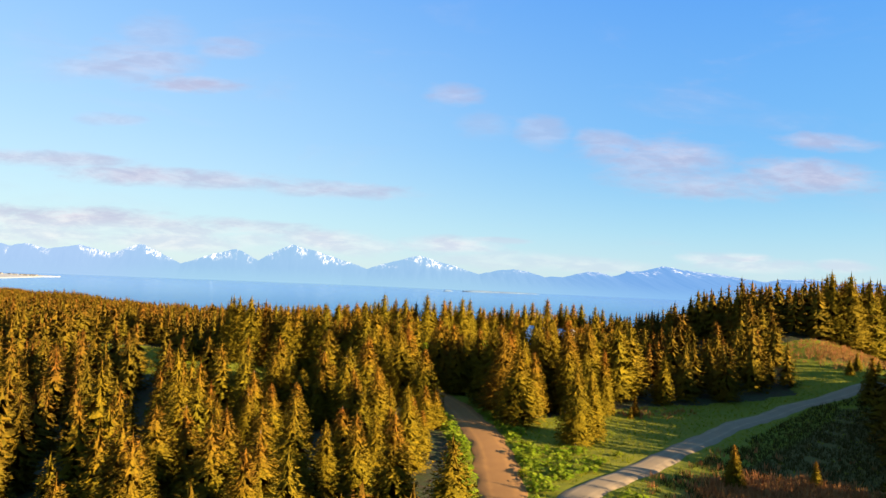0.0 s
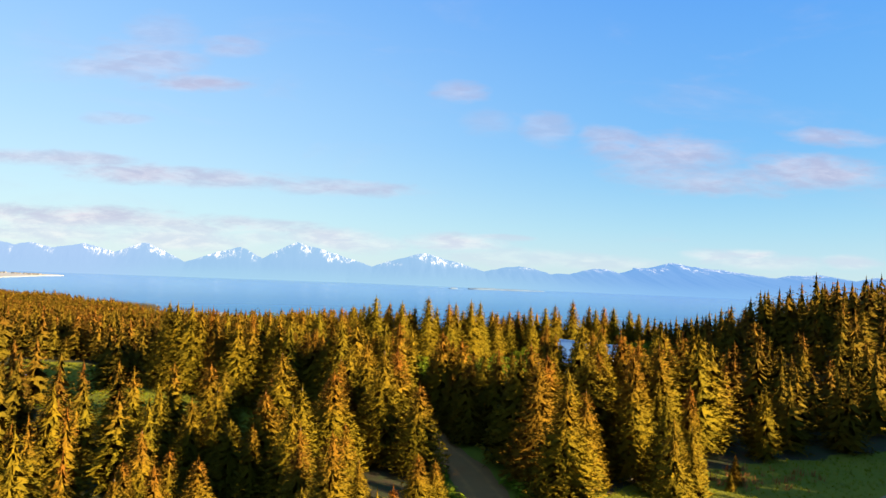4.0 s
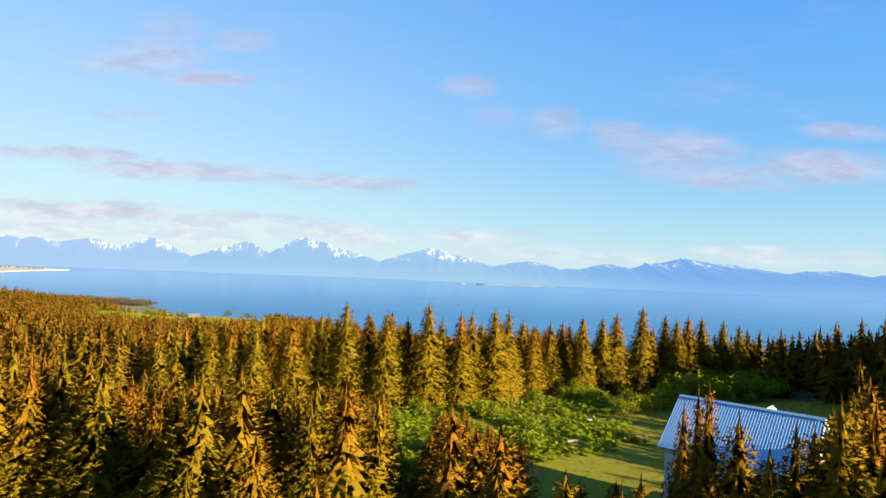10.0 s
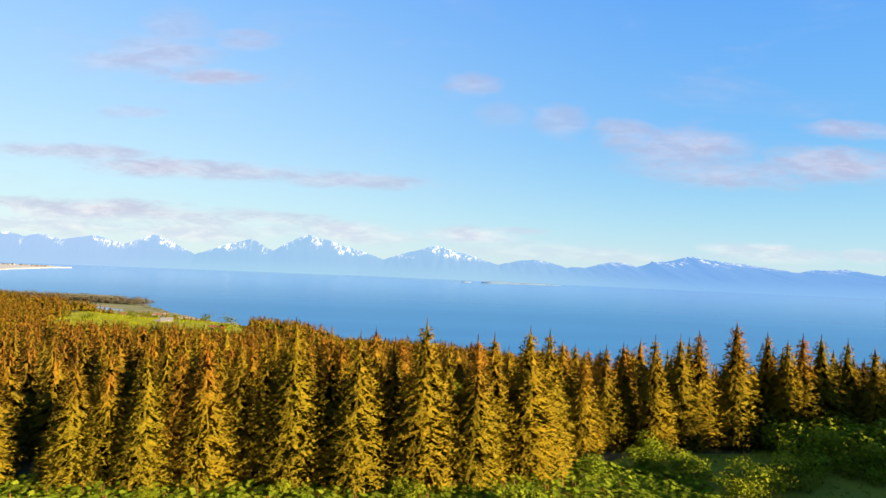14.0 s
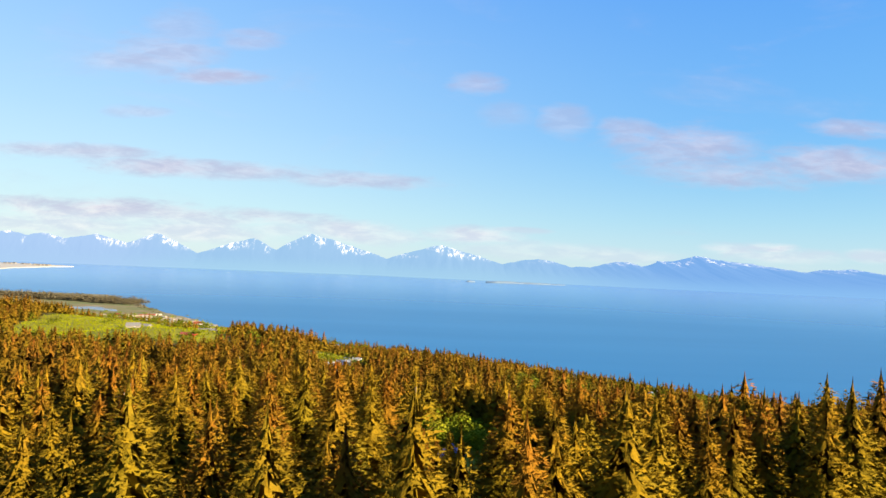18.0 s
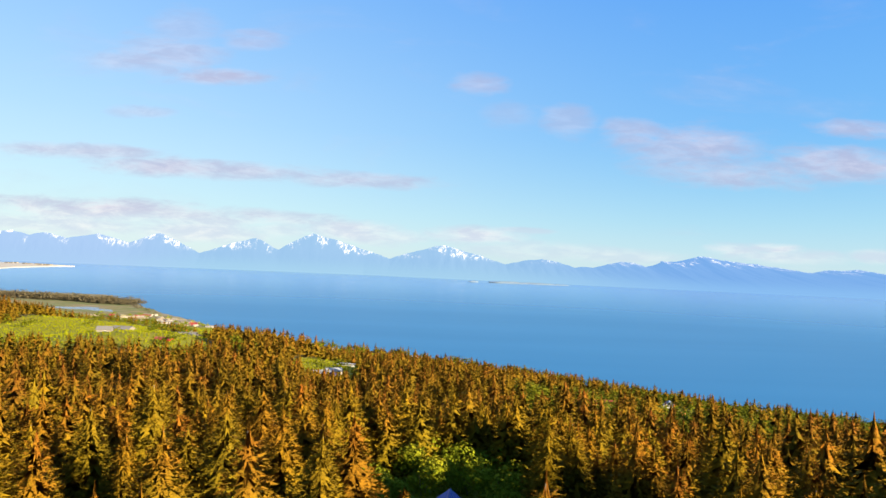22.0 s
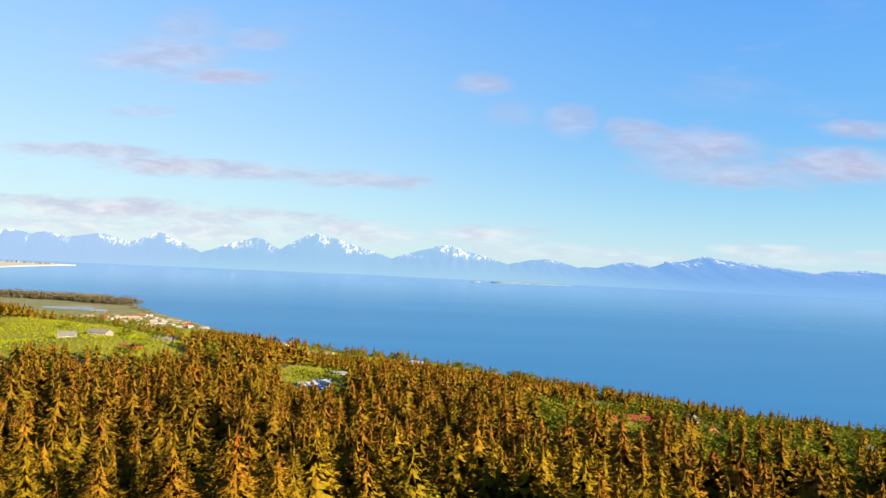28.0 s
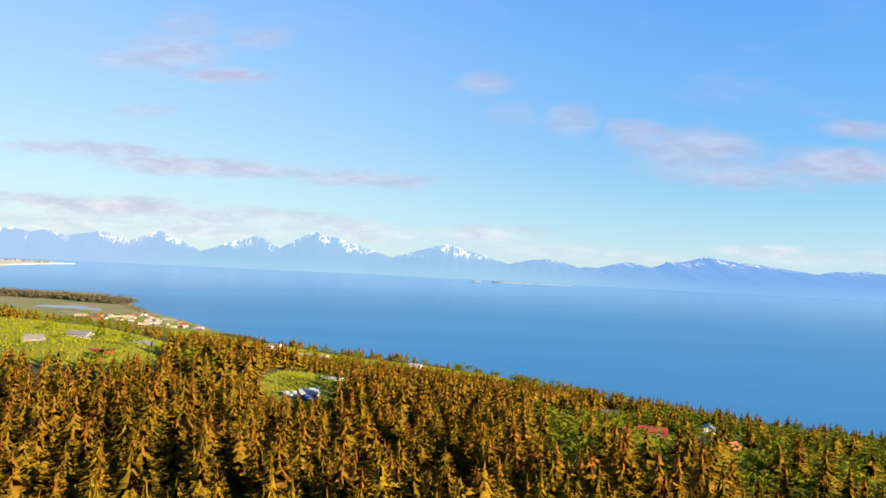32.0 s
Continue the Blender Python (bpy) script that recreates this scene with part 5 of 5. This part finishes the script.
k1 = (np.exp(-((dx1 - 41) / 10) ** 2 - ((dy1 - 67.5) / 5.5) ** 2) > RNG.uniform(0.3, 0.75, dx1.shape)) & off_roads(dx1, dy1)
dx2, dy2 = scatter(82, 116, 126, 152, 0.9)
k2 = (np.exp(-((dx2 - 98) / 12) ** 2 - ((dy2 - 139) / 9) ** 2) > RNG.uniform(0.25, 0.8, dx2.shape)) & off_roads(dx2, dy2)
joined("straw_grass", tufts, dx2[k2], dy2[k2], RNG.uniform(0.6, 1.2, k2.sum()), M_straw, None, "pale straw-coloured grass on the knoll beside the lane", "grass")
dx1, dy1 = dx1[k1], dy1[k1]
joined("tall_dry_grass", tufts, dx1, dy1, RNG.uniform(0.9, 1.8, dx1.shape), M_drygrass, None, "patch of tall rusty dry grass beside the lane", "grass")
cx1, cy1 = scatter(27, 88, 60, 118, 0.62)
k1 = inside(cx1, cy1, CLEAR["junction"]) & off_roads(cx1, cy1, 3.2, 2.2) & (cy1 < 0.95 * cx1 + 44) & (np.exp(-((cx1 - 41) / 10) ** 2 - ((cy1 - 67.5) / 5.5) ** 2) < 0.5) & (np.sin(cx1 * 0.5) * np.sin(cy1 * 0.43 + 1) > -0.75)
joined("coarse_grass", tufts, cx1[k1], cy1[k1], RNG.uniform(0.35, 1.0, k1.sum()), M_coarse_shaded, None, "tall coarse grass beyond the lane, darkened for shade", "grass")
wide = [tuft(np.random.default_rng(330 + k), 7, 0.35, 0.16) for k in range(4)]
mx_, my_ = [], []
for key in ("hillside", "white_house", "red_house", "bluff_top", "yard"):
    P = np.array(CLEAR[key])
    a, b = scatter(P[:, 0].min(), P[:, 0].max(), P[:, 1].min(), P[:, 1].max(), 1.9, 0.9)
    k = inside(a, b, CLEAR[key])
    for ux_, uy_, r in HOUSE_SPOTS:
        k &= np.hypot(a - ux_, b - uy_) > 0.5 * r
    mx_.append(a[k]), my_.append(b[k])
mx_, my_ = np.concatenate(mx_), np.concatenate(my_)
joined("hill_grass", wide, mx_, my_, RNG.uniform(0.5, 1.0, mx_.shape), M_hillgrass, None, "tall yellow-green meadow grass on the hillside", "grass")
stalk = [tuft(np.random.default_rng(340 + k), 3, 0.15, 0.022) for k in range(3)]
zx, zy = scatter(-45, 24, 184, 196, 1.3)
k = inside(zx, zy, CLEAR["garden"]) & (RNG.uniform(0, 1, zx.shape) < 0.6)
joined("pale_stalks", stalk, zx[k], zy[k], RNG.uniform(1.2, 2.0, k.sum()), M_drygrass, None, "tall pale dry stalks along the garden's edge", "plants")


# ---- garden things ----
def rail_fence(label, points, rails=2):
    root = tagged(new("rail_fence"), label, "fence")
    x0, y0 = points[0]
    root.matrix_basis = pose(x0, y0, float(land(x0, y0)))
    prev = None
    for x, y in points:
        z = float(land(x, y)) - root.matrix_basis.translation.z
        p = part("post", box(-0.06, 0.06, -0.06, 0.06, -0.3, 1.05, 0.012), M_wood, root)
        p.matrix_basis = pose(x - x0, y - y0, z)
        if prev:
            px, py, pz = prev
            L = math.hypot(x - px, y - py)
            for r in range(rails):
                q = part("rail", box(0, L, -0.03, 0.03, -0.05, 0.05, 0.01), M_wood, root)
                q.matrix_basis = pose(px - x0, py - y0, pz + 0.45 + 0.42 * r, 0, -math.degrees(math.atan2(z - pz, L)), math.degrees(math.atan2(y - py, x - px)))
        prev = (x, y, z)
    return root


rail_fence("short weathered timber rail fence beside the lawn", [(29.8, 176.5), (31.6, 176.2), (33.4, 175.8), (35.2, 175.2)])
rail_fence("low weathered rail fence across the lawn", [(42, 187.5), (45, 187), (48, 186.6), (51, 186.2), (54, 185.6)], 1)

bench = tagged(new("garden_bench"), "old timber bench at the edge of the lawn", "bench")
bench.matrix_basis = pose(22.7, 171, float(land(22.7, 171)), 0, 0, 15)
for k in range(3):
    part("seat_slat", box(-0.8, 0.8, -0.25 + 0.17 * k, -0.11 + 0.17 * k, 0.42, 0.46, 0.008), M_wood, bench)
for k in range(2):
    part("back_slat", box(-0.8, 0.8, 0.27, 0.31, 0.62 + 0.18 * k, 0.74 + 0.18 * k, 0.008), M_wood, bench)
for sx_ in (-0.7, 0.7):
    part("leg", box(sx_ - 0.04, sx_ + 0.04, -0.22, -0.14, -0.1, 0.42, 0.008), M_wood, bench)
    part("leg", box(sx_ - 0.04, sx_ + 0.04, 0.23, 0.31, -0.1, 0.95, 0.008), M_wood, bench)

bird = tagged(new("bird_bath"), "small white bird bath on a stem in the garden", "bird bath")
bird.matrix_basis = pose(27.5, 182, float(land(27.5, 182)))
for nm, r1, r2, z0, z1 in (("foot", 0.22, 0.12, -0.05, 0.12), ("stem", 0.07, 0.07, 0.12, 0.85), ("bowl", 0.12, 0.38, 0.85, 1.0)):
    bm = bmesh.new()
    bmesh.ops.create_cone(bm, cap_ends=True, segments=16, radius1=r1, radius2=r2, depth=z1 - z0)
    part(nm, bm, M_white, bird).matrix_basis = pose(0, 0, (z0 + z1) / 2)


def rock(label, x, y, s, seed):
    bm = bmesh.new()
    bmesh.ops.create_icosphere(bm, subdivisions=3, radius=1.0)
    for v in bm.verts:
        n_ = noise.fractal(v.co * 0.9 + Vector((seed, 0, 0)), 1.0, 2.0, 4)
        v.co *= 1 + 0.32 * n_
        v.co.z *= 0.75
    me = bpy.data.meshes.new("rock")
    bm.to_mesh(me)
    bm.free()
    me.materials.append(M_rock)
    ob = tagged(new("rock", me), label, "rock", "pale rocks in the garden")
    ob.matrix_basis = pose(x, y, float(land(x, y)) + 0.2 * s, 0, 0, seed * 50) @ Matrix.Diagonal((s, s * 0.8, s, 1))


for k, (x, y, s) in enumerate([(-17.5, 179.8, 1.5), (-20.2, 180.2, 0.8), (-15.9, 178.8, 0.7), (-24.7, 179.2, 0.9), (-23.3, 178.6, 0.7)]):
    rock("pale grey boulder lying in the garden grass", x, y, s, k + 1)

tank = tagged(new("propane_tank"), "white propane tank standing in the pasture", "tank")
tank.matrix_basis = pose(-79, 171.5, float(land(-79, 171.5)), 0, 0, 30)
bm = bmesh.new()
bmesh.ops.create_uvsphere(bm, u_segments=18, v_segments=10, radius=0.55)
for v in bm.verts:
    v.co.z = v.co.z + (0.45 if v.co.z > 0 else -0.45)
part("body", bm, M_white, tank).matrix_basis = pose(0, 0, 0.85, 0, 90, 0)
for sx_ in (-0.5, 0.5):
    part("foot", box(sx_ - 0.08, sx_ + 0.08, -0.35, 0.35, -0.1, 0.42, 0.01), M_grey, tank)

# ---- far shore: the sand spit, the wooded cape, the slough ----
def slab(name, outline, z, mat, label, category):
    bm = bmesh.new()
    top = [bm.verts.new((x, y, z)) for x, y in outline]
    low = [bm.verts.new((x * 1.0 + (x > 0) * 0, y, -1.0)) for x, y in outline]
    bm.faces.new(top)
    for i in range(len(top)):
        j = (i + 1) % len(top)
        bm.faces.new((top[i], low[i], low[j], top[j]))
    bmesh.ops.recalc_face_normals(bm, faces=bm.faces)
    me = bpy.data.meshes.new(name)
    bm.to_mesh(me)
    bm.free()
    me.materials.append(mat)
    return tagged(new(name, me), label, category, kind="structure")


slab("sand_spit", [(-1760, 2600), (-1990, 3150), (-2110, 3700), (-2090, 3840), (-2250, 3960), (-2560, 4090), (-3400, 4200), (-3300, 3900), (-2800, 3750), (-2420, 3420), (-2250, 2900), (-2100, 2600)], 4.0, M_sand, "long pale gravel spit running into the bay", "spit")
m, n = material("tidal_flats")
pos = n.add("ShaderNodeTexCoord").outputs["Object"]
f = n.span(n.noise(0.012, n.add("ShaderNodeMapping", Vector=pos, Scale=(1.0, 2.5, 1.0)).outputs[0], 5.0), 0.36, 0.62)
col = n.mix(f, (0.155, 0.125, 0.070, 1), (0.10, 0.115, 0.045, 1))
col = n.mix(n.math("MULTIPLY", n.span(n.noise(0.05, pos, 4.0), 0.5, 0.7), 0.5), col, (0.22, 0.19, 0.13, 1))
finish(n, n.add("ShaderNodeBsdfPrincipled", Base_Color=col, Roughness=0.95, Specular_IOR_Level=0.1).outputs[0])
M_flats = m
M_slough = surface("slough_water", (0.10, 0.14, 0.19), (0.15, 0.17, 0.19), 0.03, 0.25, bump=0.0, spec=0.5)
slab("tidal_flats", [(-300, 985), (-340, 1022), (-372, 1062), (-405, 1122), (-438, 1182), (-462, 1206), (-495, 1230), (-530, 1283), (-621, 1312), (-704, 1338), (-900, 1345), (-1000, 1250), (-700, 1010), (-470, 950), (-360, 950)], 2.6, M_flats, "tan tidal flats behind the cape", "flats")
slab("slough", [(-585, 1150), (-592, 1166), (-560, 1172), (-548, 1188), (-522, 1180), (-514, 1160), (-488, 1150), (-470, 1118), (-500, 1124), (-520, 1138), (-545, 1136)], 2.7, M_slough, "shallow pale slough water on the flats", "water")
srng = np.random.default_rng(8)
spit_house = house("pale harbour building on the spit", -2200, 3780, 0, 40, 18, 7, 0.35, M_greywall, M_grey, group="harbour buildings on the spit", name="harbour_building", category="building", base=3.8, size=0.7)
for k in range(13):
    u = srng.uniform(0, 1)
    copy_thing(spit_house, pose(-2160 - 380 * u + srng.uniform(-20, 20), 3760 + 190 * u + srng.uniform(-70, 30), 3.8, 0, 0, srng.uniform(-40, 40)))
cx_, cy_ = scatter(-900, -380, 1080, 1345, 8.5)
ridge_line = [(-880, 1335), (-704, 1322), (-621, 1296), (-545, 1272), (-520, 1268)]
tail = [(-520, 1262), (-470, 1196), (-440, 1172), (-408, 1116)]
k = (near_line(cx_, cy_, ridge_line) < 20) | ((near_line(cx_, cy_, tail) < 6) & (RNG.uniform(0, 1, cx_.shape) < 0.5))
cape_h = np.where(near_line(cx_, cy_, ridge_line) < 20, RNG.uniform(10, 16, cx_.shape), RNG.uniform(3, 6, cx_.shape))
# leaf colours greyed to paint in the haze of distance
M_cape = foliage("hazed_cape_leaves", [(0.095, 0.082, 0.048), (0.110, 0.090, 0.052), (0.075, 0.068, 0.046)], [(0.11, 0.09, 0.04), (0.10, 0.085, 0.04)], (0.6, 1.0), False)
joined("cape_wood", leafy_far, cx_[k], cy_[k], cape_h[k], M_cape, None, "grey-green strip of trees along the cape", "forest")
# trees between the houses of the town
tx_, ty_ = scatter(-480, -230, 840, 1110, 9.0)
k = (land(tx_, ty_) > 1.5) & (near_line(tx_, ty_, [(-440, 1070), (-265, 895)]) < 50) & (RNG.uniform(0, 1, tx_.shape) < 0.4)
for a, b in spots:
    k &= np.hypot(tx_ - a, ty_ - b + 4) > 7
joined("town_trees", leafy_far, tx_[k], ty_[k], RNG.uniform(3, 6.5, k.sum()), M_leaf, None, "leafy trees among the town's houses", "trees")
# low islets before the far shore
for k, (x, y, w, d, h) in enumerate([(215, 3905, 30, 18, 9), (420, 3935, 120, 30, 12), (600, 3960, 130, 30, 9), (730, 3975, 60, 25, 6)]):
    bm = bmesh.new()
    bmesh.ops.create_icosphere(bm, subdivisions=3, radius=1.0)
    for v in bm.verts:
        v.co *= 1 + 0.3 * noise.fractal(v.co * 1.3 + Vector((k * 3.1, 0, 0)), 1.0, 2.0, 4)
    me = bpy.data.meshes.new("islet")
    bm.to_mesh(me)
    bm.free()
    me.materials.append(M_islet)
    ob = tagged(new("islet", me), "low wooded islet before the far shore", "island", "islets in the bay")
    ob.matrix_basis = pose(x, y, -1) @ Matrix.Diagonal((w, d, h, 1))
